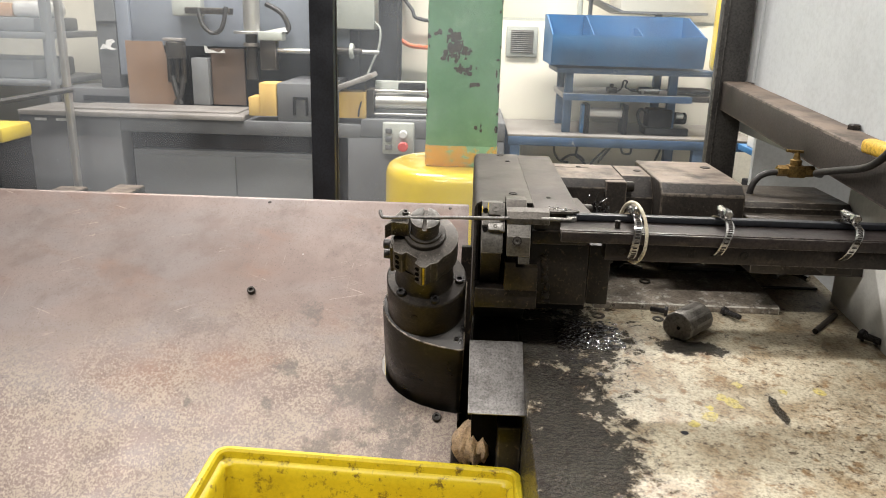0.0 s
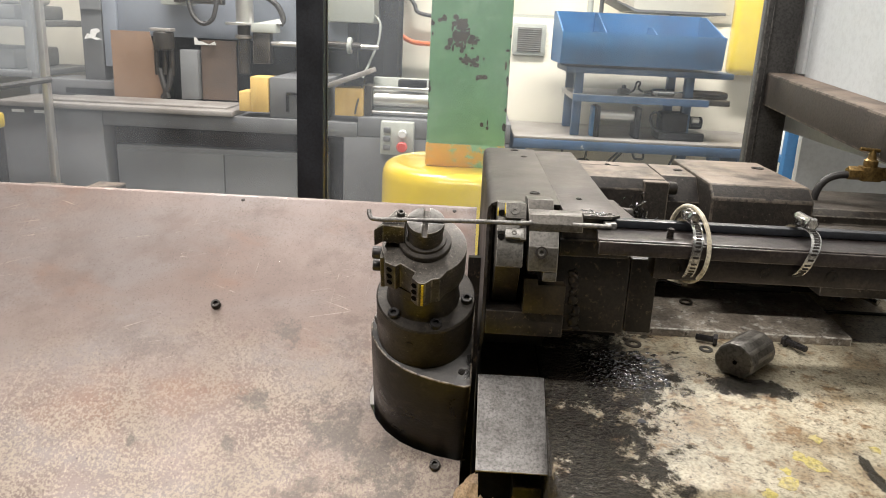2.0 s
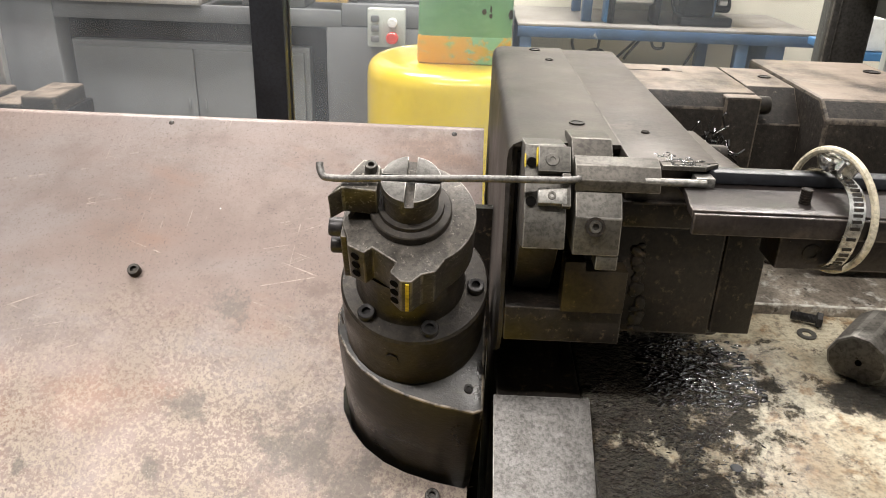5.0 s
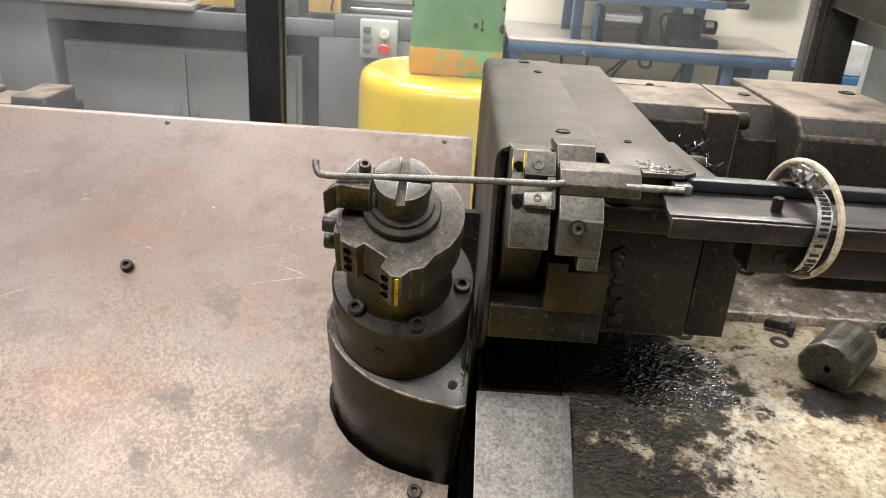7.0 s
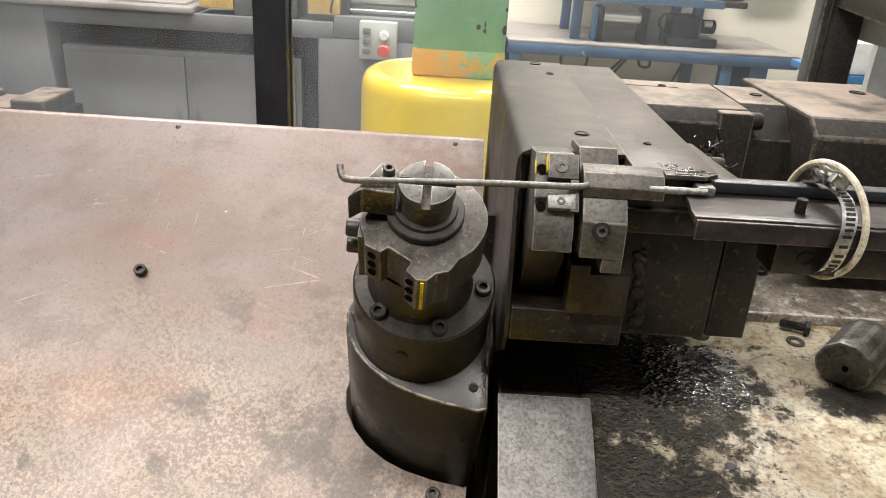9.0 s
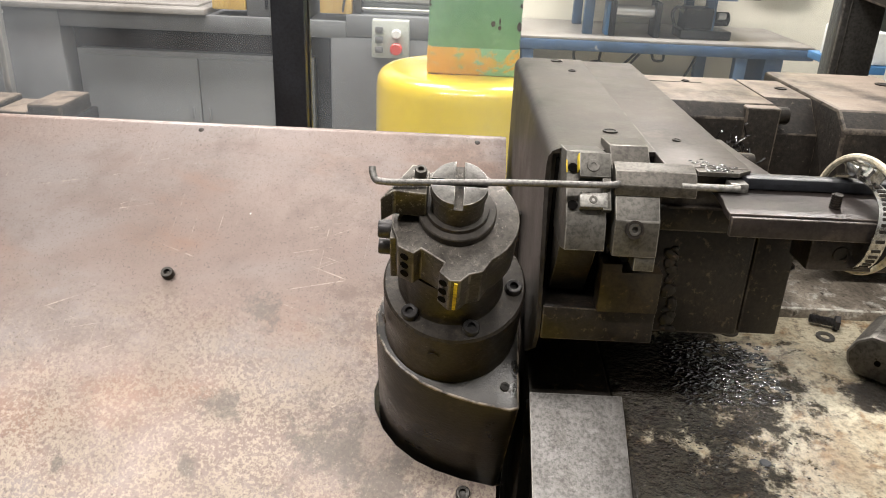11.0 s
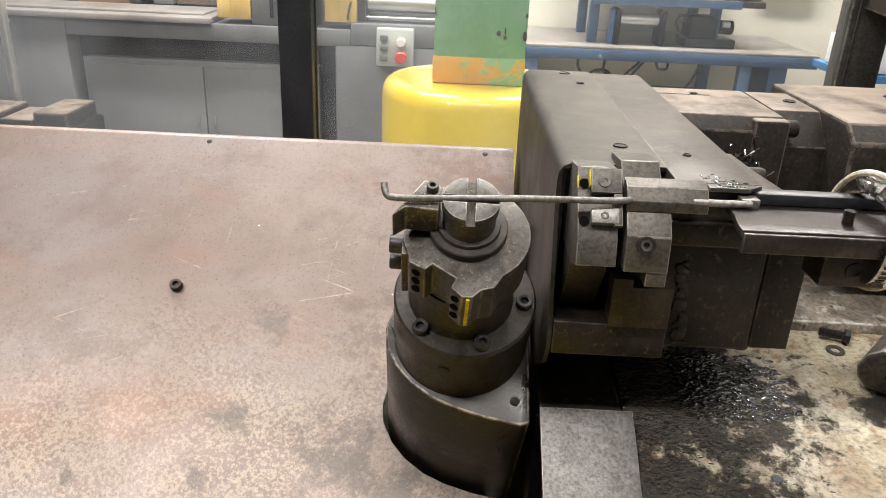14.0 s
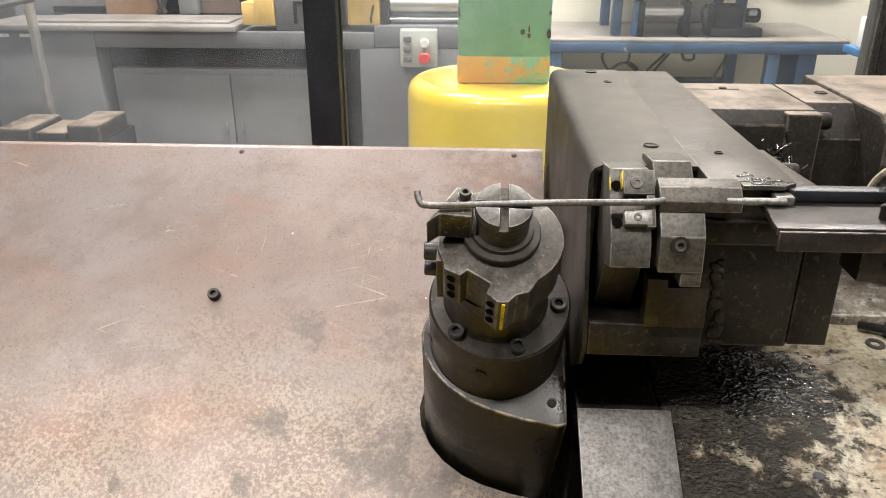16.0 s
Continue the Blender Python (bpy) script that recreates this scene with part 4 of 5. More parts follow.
for k in range(70):
    gx = random.gauss(0.176, 0.009)
    gy = 1.034 - 0.7 * (gx - 0.165) + random.gauss(0, 0.008)
    if not (0.1665 < gx < 0.1985 and 1.0155 < gy < 1.05):
        continue
    r = random.uniform(0.0005, 0.0013)
    lathe(t, [(r * 1.1, -0.3 * r), (r * 0.8, 0.5 * r), (r * 0.4, 0.85 * r), (0, r)], 8, Matrix.Translation((gx, gy, 1.1013 if gy < 1.022 else 1.1017)) @ Matrix.Diagonal((random.uniform(1, 2.4), 1, 0.5, 1)))
part("oil_beads", t, M_WET, blk, "wet oil beads on the plate")
part("bridge", prism(bmesh.new(), [(1.352, 1.10), (1.236, 1.10), (1.224, 1.088), (1.220, 0.985), (1.335, 0.985), (1.335, 0.925), (1.352, 0.925)], "x", 0.2022, 0.2970, bevel=0.0015), M_DUSTY, blk)
part("bridge_nose", B(0.268, 0.2990, 1.222, 1.250, 0.985, 1.0985, bevel=0.002), M_DUSTY, blk)
part("saddle", prism(bmesh.new(), [(1.352, 1.0995), (1.268, 1.0995), (1.240, 1.0720), (1.232, 0.99), (1.335, 0.99), (1.335, 0.925), (1.352, 0.925)], "x", 0.2993, 0.3430, bevel=0.001), M_DUSTY, blk)
part("right_block", prism(bmesh.new(), [(1.393, 1.1025), (1.215, 1.1025), (1.196, 1.088), (1.190, 0.99), (1.355, 0.99), (1.355, 0.925), (1.393, 0.925)], "x", 0.3432, 0.4640, bevel=0.003), M_DUSTY, blk)
for hx, hy, hr in ((0.445, 1.340, 0.008), (0.33, 1.31, 0.006), (0.125, 1.10, 0.0055), (0.17, 1.085, 0.003), (0.118, 1.395, 0.006), (0.128, 1.34, 0.004), (0.24, 1.325, 0.004)):
    zt = 1.1026 if hx > 0.345 else 1.0996 if hx > 0.3 else 1.1023 if hx < 0.147 else 1.1017 if hx < 0.2 else 1.1001
    part("oil_hole", lathe(bmesh.new(), [(0, 0.0004), (hr * 0.72, 0.0004), (hr * 0.8, 0.001), (hr, 0.001), (hr, 0)], 20, Matrix.Translation((hx, hy, zt))), M_OILY, blk)
part("seam", B(0.2030, 0.2545, 1.3195, 1.321, 1.0996, 1.1004), M_OILY, blk)
part("stepped_casting", prism(bmesh.new(), [(1.335, 1.078), (1.215, 1.078), (1.205, 1.071), (1.205, 1.062), (1.165, 1.060), (1.150, 1.052), (1.145, 0.99), (1.33, 0.99), (1.33, 0.925), (1.345, 0.925), (1.345, 1.07)], "x", 0.4645, 0.6210, bevel=0.001), M_DARK, blk)
for bx, by, bz, br in ((0.2990, 1.240, 1.0886, 0.008), (0.2140, 1.085, 1.0885, 0.0065)):
    part("side_bolt", socket_screw(bmesh.new(), (bx, by, bz), (1, 0, 0), br, 0.013), M_DARK, blk)
for wx, wz in ((0.2465, 1.033),):
    part("side_bolt", socket_screw(bmesh.new(), (wx, 1.05, wz), (1, 0, 0), 0.006, 0.006), M_OILY, blk)
# swarf caught in the pocket
t = bmesh.new()
random.seed(5)
for k in range(70):
    c = Vector((0.252 + random.gauss(0, 0.009), 1.208 + random.gauss(0, 0.004), 1.052 + abs(random.gauss(0, 0.010))))
    a = c + Vector((random.gauss(0, 0.006), random.gauss(0, 0.004), random.gauss(0, 0.006)))
    b = a + Vector((random.gauss(0, 0.006), random.gauss(0, 0.004), random.gauss(0, 0.006)))
    sweep(t, [c, a, b], 0.0009, 4, 2)
sw = solo("swarf", t, M_WET, "tangled oily metal swarf caught in the block's pocket", "swarf", "stuff")
solo("swarf_shelf", B(0.248, 0.274, 1.198, 1.2195, 0.93, 1.049), M_OILY, "small oily steel ledge inside the forming block pocket", "ledge")

# ---- feed rail ----
rail = thing("feed_rail", (0.45, 1.0, 1.05), "long black steel wire feed rail in front of the block", "feed rail")
part("cover_plate", prism(bmesh.new(), [(0.1735, 1.016), (0.1740, 1.002), (0.1725, 0.985), (0.1700, 0.972), (0.1692, 0.960), (0.80, 0.960), (0.80, 1.016)], "z", 1.0860, 1.0910, bevel=0.0008), M_RAIL, rail)
part("front_lip", B(0.1700, 0.80, 0.9575, 0.9612, 1.0770, 1.0895, bevel=0.0008), M_RAIL, rail)
part("guide_strip", prism(bmesh.new(), [(0.190, 1.0105), (0.1935, 1.0045), (0.80, 1.0045), (0.80, 1.0165), (0.190, 1.0165)], "z", 1.0914, 1.0990, bevel=0.0012), M_BLACKP, rail)
part("nozzle", R((0.150, 0.998, 1.0935), (0.187, 0.998, 1.0935), 0.0024), M_TOOLB, rail, "bright steel wire nozzle")
part("nozzle_tip", B(0.181, 0.1925, 0.9985, 1.010, 1.0890, 1.0965, bevel=0.0008), M_TOOLB, rail)
part("lower_bar", B(0.2235, 0.80, 0.966, 0.992, 1.0545, 1.0767, bevel=0.0012), M_RAIL, rail)
part("back_web", B(0.235, 0.80, 1.002, 1.008, 1.058, 1.0857), M_RAIL, rail)
part("stud", sweep(bmesh.new(), [(0.2375, 0.978, 1.0910), (0.2378, 0.977, 1.1000)], 0.0028, 10, 1), M_OILY, rail)
t = bmesh.new()
for k in range(6):
    ring_mesh(t, (0.2376, 0.9777, 1.0914 + 0.0015 * k), 0.002, 0.0033, 0.0007)
part("stud_thread", t, M_OILY, rail)
for x in (0.243, 0.325, 0.385, 0.62):
    part("bar_screw", socket_screw(bmesh.new(), (x, 0.9662, 1.0655), (0, -1, 0), 0.0055, 0.0012), M_OILY, rail)
part("bracket", B(0.50, 0.535, 1.0085, 1.16, 1.032, 1.060, bevel=0.002), M_OILY, rail)
rail.location += Vector((0.0045, 0.0090, -0.0005))


def hose_clamp(x, lean, label, rz=0.0255, cz=1.0795):
    """A worm drive band round the rail, with a slotted strap, housing and hexagon screw."""
    c = thing("hose_clamp", (x, 0.988, 1.044), label, "hose clamp", "hose clamps on the rail")
    dense = []
    for k in range(56):
        c1, s1 = math.cos(2 * math.pi * k / 56), math.sin(2 * math.pi * k / 56)
        dense.append(Vector((0.9870 + 0.0350 * math.copysign(abs(c1) ** 0.72, c1), cz + rz * math.copysign(abs(s1) ** 0.72, s1))))
    cy = 0.987
    t = bmesh.new()
    loops = [[(x + dx + lean * (cz - p.y), cy + (p.x - cy) * k, cz + (p.y - cz) * k) for p in dense] for dx, k in ((0, 1.0), (0.0090, 1.0), (0.0090, 1.022), (0, 1.022), (0, 1.0))]
    loft(t, loops, False)
    part("band", t, M_CHROME, c)
    for k in range(19):
        g = radians(104 + 7.6 * k)
        c1, s1 = math.cos(g), math.sin(g)
        p = Vector((0.0, 0.9870 + 0.0358 * math.copysign(abs(c1) ** 0.72, c1), cz + (rz + 0.0007) * math.copysign(abs(s1) ** 0.72, s1)))
        xs = x + lean * (cz - p.z) + 0.005
        m = Matrix.Translation((xs, p.y, p.z)) @ Matrix.Rotation(g - math.pi / 2, 4, "X")
        part("slot", box(bmesh.new(), -0.0025, 0.0025, -0.0009, 0.0009, -0.0006, 0.0004, m=m), M_OILY, c)
    hx = x + lean * (cz - 1.108) + 0.005
    part("housing", B(hx - 0.0072, hx + 0.0072, 0.9890, 1.0060, 1.1044, 1.1130, bevel=0.0028), M_CHROME, c)
    part("worm_screw", R((hx, 0.9830, 1.1098), (hx, 1.0120, 1.1098), 0.0046, 16), M_CHROME, c)
    m = Matrix.Translation((hx, 0.9835, 1.1098)) @ Vector((0, -1, 0)).to_track_quat("Z", "Y").to_matrix().to_4x4()
    part("hex_head", lathe(bmesh.new(), [(0, -0.001), (0.0056, -0.001), (0.0060, 0), (0.0060, 0.0045), (0.0045, 0.0055), (0, 0.0055)], 6, m), M_CHROME, c, "bright hexagon screw head")
    c.location.y += 0.011
    return c


hose_clamp(0.2555, -0.12, "bright worm drive hose clamp beside an ivory tie")
hose_clamp(0.357, -0.35, "bright worm drive hose clamp dabbed with yellow paint", 0.0215, 1.0830)
hose_clamp(0.502, -0.45, "bright worm drive hose clamp on the rail", 0.0215, 1.0830)
tie = bmesh.new()
pts = []
for k in range(37):
    a = 2 * math.pi * k / 36
    pts.append((0.2630 - 0.009 * math.cos(a), 1.000 + 0.0365 * math.cos(a), 1.0825 + 0.0355 * math.sin(a)))
solo("cable_tie", sweep(tie, pts, 0.0021, 8, 2), M_IVORY, "yellowed ivory plastic tie looped round the feed rail", "cable tie")

# ---- front tote, hollow with a stepped rim ----
tote = thing("yellow_tote", (-0.05, 0.765, 0.58), "scuffed yellow plastic tote below the chute sheet", "tote")


def tote_loop(inset, z, r):
    return [(-0.0465 + x, 0.775 + y, z - 0.008 * x / 0.2) for x, y in rounded(0.1900 - inset, 0.166 - inset, max(r - inset, 0.008))]


t = loft(bmesh.new(), [tote_loop(i, z, 0.022) for i, z in ((0.030, 0.580), (0.012, 0.755), (0.010, 0.768), (0.0, 0.770), (0.0, 0.797), (0.003, 0.8005), (0.008, 0.8005), (0.0105, 0.7975), (0.0115, 0.789), (0.016, 0.787), (0.0185, 0.7835), (0.0195, 0.772), (0.036, 0.590))])
part("shell", t, M_YTOTE, tote)
part("rib", B(-0.11, -0.03, 0.9365, 0.9405, 0.774, 0.7985, bevel=0.001), M_YTOTE, tote)
solo("tote_stand", B(-0.22, 0.12, 0.63, 0.92, 0.0, 0.578, bevel=0.004), M_GREYP, "grey painted steel stand under the yellow tote", "stand")

# ---- scrap plate, paper and loose hardware ----
t = bmesh.new()
prof = [(1.019, 0.927), (1.005, 0.9200), (0.960, 0.8940), (0.930, 0.8765), (0.9255, 0.8730), (0.9265, 0.8710), (0.960, 0.8905), (1.006, 0.9165), (1.020, 0.9235)]
prism(t, prof, "x", 0.0745, 0.1420, bevel=0.0006)
solo("scrap_plate", t, M_SCRAP, "bent bare steel plate bridging the gap beside the bender", "steel plate")
solo("plate_prop", B(0.08, 0.1115, 0.965, 1.004, 0.7725, 0.8925), M_SHADE_BLACK, "near-black block propping the bare plate, coloured as pit shade", "prop")
t = bmesh.new()
rows = []
for i in range(11):
    f = i / 10
    zz = 0.774 + 0.052 * f
    rad = 0.021 * math.sin(math.pi * (0.18 + 0.72 * f)) + 0.006
    row = []
    for k in range(54):
        a = 2 * math.pi * k / 54
        rr = rad * (1 + 0.09 * math.sin(11 * a + 2.2 * f) + 0.05 * math.sin(23 * a + 5 * f))
        row.append((0.086 + rr * math.cos(a) * 1.05, 0.985 + rr * math.sin(a), zz - 0.1 * rr * math.cos(9 * a)))
    rows.append(row)
loft(t, rows)
for v in t.verts:
    v.co += 0.0015 * noise.noise_vector(v.co * 160)
solo("paper_wad", t, M_PAPER, "crumpled brown paper wad stuffed in the gap", "paper")

random.seed(3)
chunk = [(0.013, 0.0), (0.0215, 0.008), (0.0225, 0.019), (0.017, 0.030), (0.006, 0.0365), (-0.007, 0.0365), (-0.017, 0.029), (-0.0225, 0.017), (-0.0200, 0.007), (-0.012, 0.0)]
m = Matrix.Translation((0.353, 1.077, bed_z(1.10))) @ Matrix.Rotation(radians(-42), 4, "Z")
ch = thing("steel_slug", (0.375, 1.10, bed_z(1.10)), "grey half round steel slug lying on the bed", "steel slug")
part("slug_body", prism(bmesh.new(), chunk, "y", 0, 0.062, bevel=0.0025, m=m), M_SLUG, ch)
part("centre_hole", lathe(bmesh.new(), [(0.0025, 0.0), (0.0025, 0.0006), (0, 0.0005)], 14, m @ Matrix.Translation((0.002, -0.0001, 0.016)) @ Matrix.Rotation(radians(90), 4, "X")), M_SHADE_BLACK, ch)


def lying(name, bm, material, label, category, group=""):
    return solo(name, bm, material, label, category, "", group)


lying("hex_bolt", bolt_mesh(bmesh.new(), (0.359, 1.150, bed_z(1.150) + 0.0070), 160, 0.0040, 0.025), M_BOLT, "short black hexagon bolt lying on the bed", "bolt", "loose bolts on the bed")
lying("hex_bolt", bolt_mesh(bmesh.new(), (0.441, 1.160, bed_z(1.160) + 0.0070), -58, 0.0040, 0.030), M_BOLT, "dark hexagon bolt lying beside the slug", "bolt", "loose bolts on the bed")
lying("hex_bolt", bolt_mesh(bmesh.new(), (0.608, 1.098, bed_z(1.098) + 0.0085), -62, 0.0048, 0.030), M_BOLT, "dark hexagon bolt near the white side plate", "bolt", "loose bolts on the bed")
lying("washer", ring_mesh(bmesh.new(), (0.2585, 1.141, bed_z(1.141)), 0.0055, 0.0095, 0.0016, Matrix.Rotation(radians(4.6), 4, "X")), M_DARK, "dark steel washer lying in the oil", "washer", "loose washers on the bed")
lying("washer", ring_mesh(bmesh.new(), (0.343, 1.138, bed_z(1.138)), 0.0040, 0.0078, 0.0014, Matrix.Rotation(radians(4.6), 4, "X")), M_TOOL, "small bright steel washer beside the bolt", "washer", "loose washers on the bed")
lying("washer", ring_mesh(bmesh.new(), (0.345, 1.245, bed_z(1.245) + 0.0112), 0.0060, 0.0085, 0.002, Matrix.Rotation(radians(4.6), 4, "X")), M_OILY, "dark steel washer lying on the wear strip", "washer", "loose washers on the bed")
lying("steel_pin", R((0.552, 1.110, bed_z(1.110) + 0.004), (0.604, 1.166, bed_z(1.166) + 0.004), 0.0040), M_DARK, "dull steel pin lying on the bed", "pin")
lying("steel_pin", R((0.530, 1.262, bed_z(1.262) + 0.0025), (0.618, 1.262, bed_z(1.262) + 0.0025), 0.0022), M_DARK, "thin dark steel rod lying on the bed", "rod")
t = box(bmesh.new(), 0.40, 0.505, 1.306, 1.326, bed_z(1.316) - 0.0005, bed_z(1.316) + 0.0135, bevel=0.001)
lying("loose_bar", t, M_DUSTY, "dusty flat steel bar lying on the bed", "bar")
t = bmesh.new()
sweep(t, [(0.565, 1.300, bed_z(1.3) + 0.006), (0.585, 1.312, bed_z(1.31) + 0.009), (0.605, 1.308, bed_z(1.31) + 0.008), (0.616, 1.292, bed_z(1.29) + 0.006)], 0.0055, 8, 5)
lying("loose_clamp", t, M_CHROME, "loose curled hose clamp lying on the bed", "hose clamp")
t = sweep(bmesh.new(), [(0.312, 1.292, bed_z(1.29) + 0.013), (0.326, 1.305, bed_z(1.3) + 0.016), (0.342, 1.300, bed_z(1.3) + 0.0135), (0.352, 1.296, bed_z(1.29) + 0.013)], 0.0022, 6, 5)
lying("metal_curl", t, M_CHROME, "bright curled metal offcut on the wear strip", "offcut")

# ---- air line with its needle valve ----
line = thing("air_line", (0.54, 1.27, 1.08), "black air hose with a brass needle valve", "air line")
part("hose", sweep(bmesh.new(), [(0.566, 1.27, 1.1150), (0.572, 1.264, 1.1145), (0.566, 1.244, 1.1150), (0.548, 1.218, 1.121), (0.538, 1.19, 1.128), (0.536, 1.135, 1.141), (0.536, 1.054, 1.162), (0.535, 1.0, 1.20), (0.535, 0.95, 1.26)], 0.0048, 12, 6), M_RUBBER, line)
part("hose", sweep(bmesh.new(), [(0.514, 1.27, 1.1120), (0.500, 1.27, 1.1105), (0.487, 1.27, 1.1040), (0.479, 1.27, 1.0920), (0.4755, 1.27, 1.0760)], 0.0048, 12, 6), M_RUBBER, line)
part("valve_body", B(0.527, 0.552, 1.261, 1.279, 1.1055, 1.1235, bevel=0.0018), M_BRASS, line, "tarnished brass valve body")
for xa, xb in ((0.512, 0.5272), (0.5518, 0.568)):
    part("nut", lathe(bmesh.new(), [(0, 0), (0.0080, 0), (0.0085, 0.001), (0.0085, 0.0145), (0.0075, 0.0155), (0, 0.0155)], 6, Matrix.Translation((xa, 1.27, 1.1145)) @ Matrix.Rotation(radians(90), 4, "Y")), M_BRASS, line)
part("bonnet", lathe(bmesh.new(), [(0, 0), (0.0085, 0), (0.0085, 0.008), (0.0055, 0.010), (0.0035, 0.020), (0, 0.020)], 12, Matrix.Translation((0.5385, 1.27, 1.1232))), M_BRASS, line)
part("tee_handle", R((0.521, 1.268, 1.1455), (0.556, 1.272, 1.1430), 0.0023), M_BRASS, line)

line.location.x += 0.019

# ---- guard frame round the machine ----
guard = thing("safety_guard", (0.1, 1.6, 0.0), "dark steel safety guard frame with dusty clear panes", "machine guard")
part("post", B(-0.2575, -0.2095, 1.665, 1.697, 0, 2.3, bevel=0.003), M_BLACKP, guard, "black painted square post")
part("corner_post", B(0.561, 0.6130, 1.69, 1.745, 0, 2.3, bevel=0.003), M_POST, guard)
part("post_channel", B(0.549, 0.5608, 1.683, 1.70, 0, 2.3, bevel=0.002), M_POST, guard)
part("rail", prism(bmesh.new(), [(0.1, 1.108), (1.6895, 1.217), (1.6895, 1.160), (0.1, 1.051)], "x", 0.566, 0.620, bevel=0.004), M_RUSTY, guard, "dusty brown square tube rail")
part("rail_bolt", lathe(bmesh.new(), [(0, 0), (0.009, 0), (0.009, 0.006), (0.007, 0.0075), (0, 0.0075)], 6, Matrix.Translation((0.6115, 1.225, 1.1852))), M_OILY, guard)
part("side_panel", B(0.6205, 0.6245, 0.1, 1.72, 1.115, 2.3), M_PANEL, guard, "smudged grey white sheet panel")
part("panel_trim", B(0.614, 0.6204, 1.66, 1.6895, 1.2172, 2.3, bevel=0.001), M_PANEL, guard)
for x0, x1, y0, y1 in ((-1.75, -0.258, 1.682, 1.688), (-0.2055, 0.549, 1.690, 1.696)):
    p = part("pane", B(x0, x1, y0, y1, 0.72, 2.3), M_PANE, guard, "dusty scratched clear pane", smooth=False)
    p.visible_shadow = False
part("pane_edge", B(-0.2092, -0.2072, 1.690, 1.698, 0.72, 2.3), M_POST, guard)
solo("glove", box(bmesh.new(), -0.010, 0.012, -0.035, 0.035, -0.010, 0.010, bevel=0.007, seg=3, m=Matrix.Translation((0.574, 1.072, 1.1795))), M_YGLOVE, "yellow rubber glove tip hung on the guard rail", "glove")

# ---- support column ----
col = thing("support_column", (0.0445, 2.345, 0), "chipped green steel column on a yellow round base", "column")
part("base", lathe(bmesh.new(), [(0, 0), (0.221, 0), (0.221, 0.880), (0.218, 0.898), (0.211, 0.910), (0.198, 0.918), (0.180, 0.921), (0, 0.922)], 72, Matrix.Translation((0.0445, 2.345, 0))), M_YELLOW, col, "glossy yellow painted concrete base")
part("shaft", B(-0.0555, 0.1445, 2.245, 2.445, 0.921, 3.5, bevel=0.008), M_GREEN, col, "chipped green painted square shaft")
part("primer_band", B(-0.0570, 0.1460, 2.2435, 2.4465, 0.921, 0.985, bevel=0.008), M_ORANGE, col, "flaked orange and green paint band")
t = bmesh.new()
random.seed(8)
for cx, cz, n, s in ((0.022, 1.243, 60, 0.026), (0.022, 1.278, 14, 0.016), (0.048, 1.188, 18, 0.02), (0.076, 1.15, 6, 0.01), (0.085, 1.03, 3, 0.02), (-0.032, 1.285, 5, 0.008)):
    for k in range(n):
        x, z = cx + random.gauss(0, s * 0.7), cz + random.gauss(0, s * 0.5)
        w, h = random.uniform(0.002, 0.009), random.uniform(0.002, 0.009)
        ang = [random.uniform(0.7, 1.2) for _ in range(7)]
        prism(t, [(x + w * ang[i] * math.cos(2 * math.pi * i / 7), z + h * ang[i] * math.sin(2 * math.pi * i / 7)) for i in range(7)], "y", 2.2438 - 0.00002 * k, 2.2455)
for k in range(34):
    side = random.choice((-0.0535, 0.1425))
    x, z = side + random.gauss(0, 0.004), random.uniform(1.0, 1.45)
    w, h = random.uniform(0.002, 0.006), random.uniform(0.003, 0.012)
    prism(t, [(min(max(x + w * math.cos(i), -0.0550), 0.1440), z + h * math.sin(i)) for i in (0, 1, 2, 3.1, 4.2, 5.2)], "y", 2.2430, 2.2450)
part("paint_chips", t, M_CHIP, col, "bare brown patches where paint has chipped")

# ---- large machine behind the guard ----
mach = thing("press_machine", (-0.9, 3.8, 0), "large grey painted forming machine with cabinet doors", "machine")
part("frame_left", B(-1.87, -1.436, 3.42, 4.1, 0, 0.895, bevel=0.008), M_GREYP, mach)
part("frame_top", B(-1.4358, -0.42, 3.42, 4.1, 0.832, 0.895, bevel=0.004), M_GREYP, mach)
part("frame_right", B(-0.4758, 0.18, 3.42, 4.1, 0, 0.8398, bevel=0.008), M_GREYP, mach)
part("frame_upper", B(-0.4195, 0.18, 3.42, 4.1, 0.8402, 0.920, bevel=0.004), M_GREYP, mach)
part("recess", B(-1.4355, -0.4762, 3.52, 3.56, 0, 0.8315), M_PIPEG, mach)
part("door_frame", B(-1.411, -0.545, 3.47, 3.519, 0, 0.745, bevel=0.003), M_DOOR, mach)
for x0, x1 in ((-1.389, -0.968), (-0.964, -0.565)):
    d = part("door", B(x0, x1, 3.458, 3.4695, 0.02, 0.725, bevel=0.003), M_DOOR, mach, "grey sheet metal door")
for hx in (-0.995, -0.935):
    part("door_handle", B(hx - 0.005, hx + 0.005, 3.448, 3.4575, 0.49, 0.535, bevel=0.004), M_DOOR, mach)
part("table_slab", B(-1.86, -0.91, 3.40, 3.72, 0.8955, 0.917, bevel=0.003), M_STEELTOP, mach, "pale worn steel table slab")
part("slab_plate", B(-1.66, -0.95, 3.47, 3.68, 0.9175, 0.926, bevel=0.002), M_STEELTOP, mach)
for x0, x1 in ((-1.80, -1.75), (-1.71, -1.63)):
    part("label", B(x0, x1, 3.4175, 3.4199, 0.869, 0.881), M_PLAIN_WHITE, mach, "white label strip")
part("low_housing", B(-1.84, -1.50, 3.75, 4.0, 0.8955, 0.985, bevel=0.004), M_GREYP, mach)
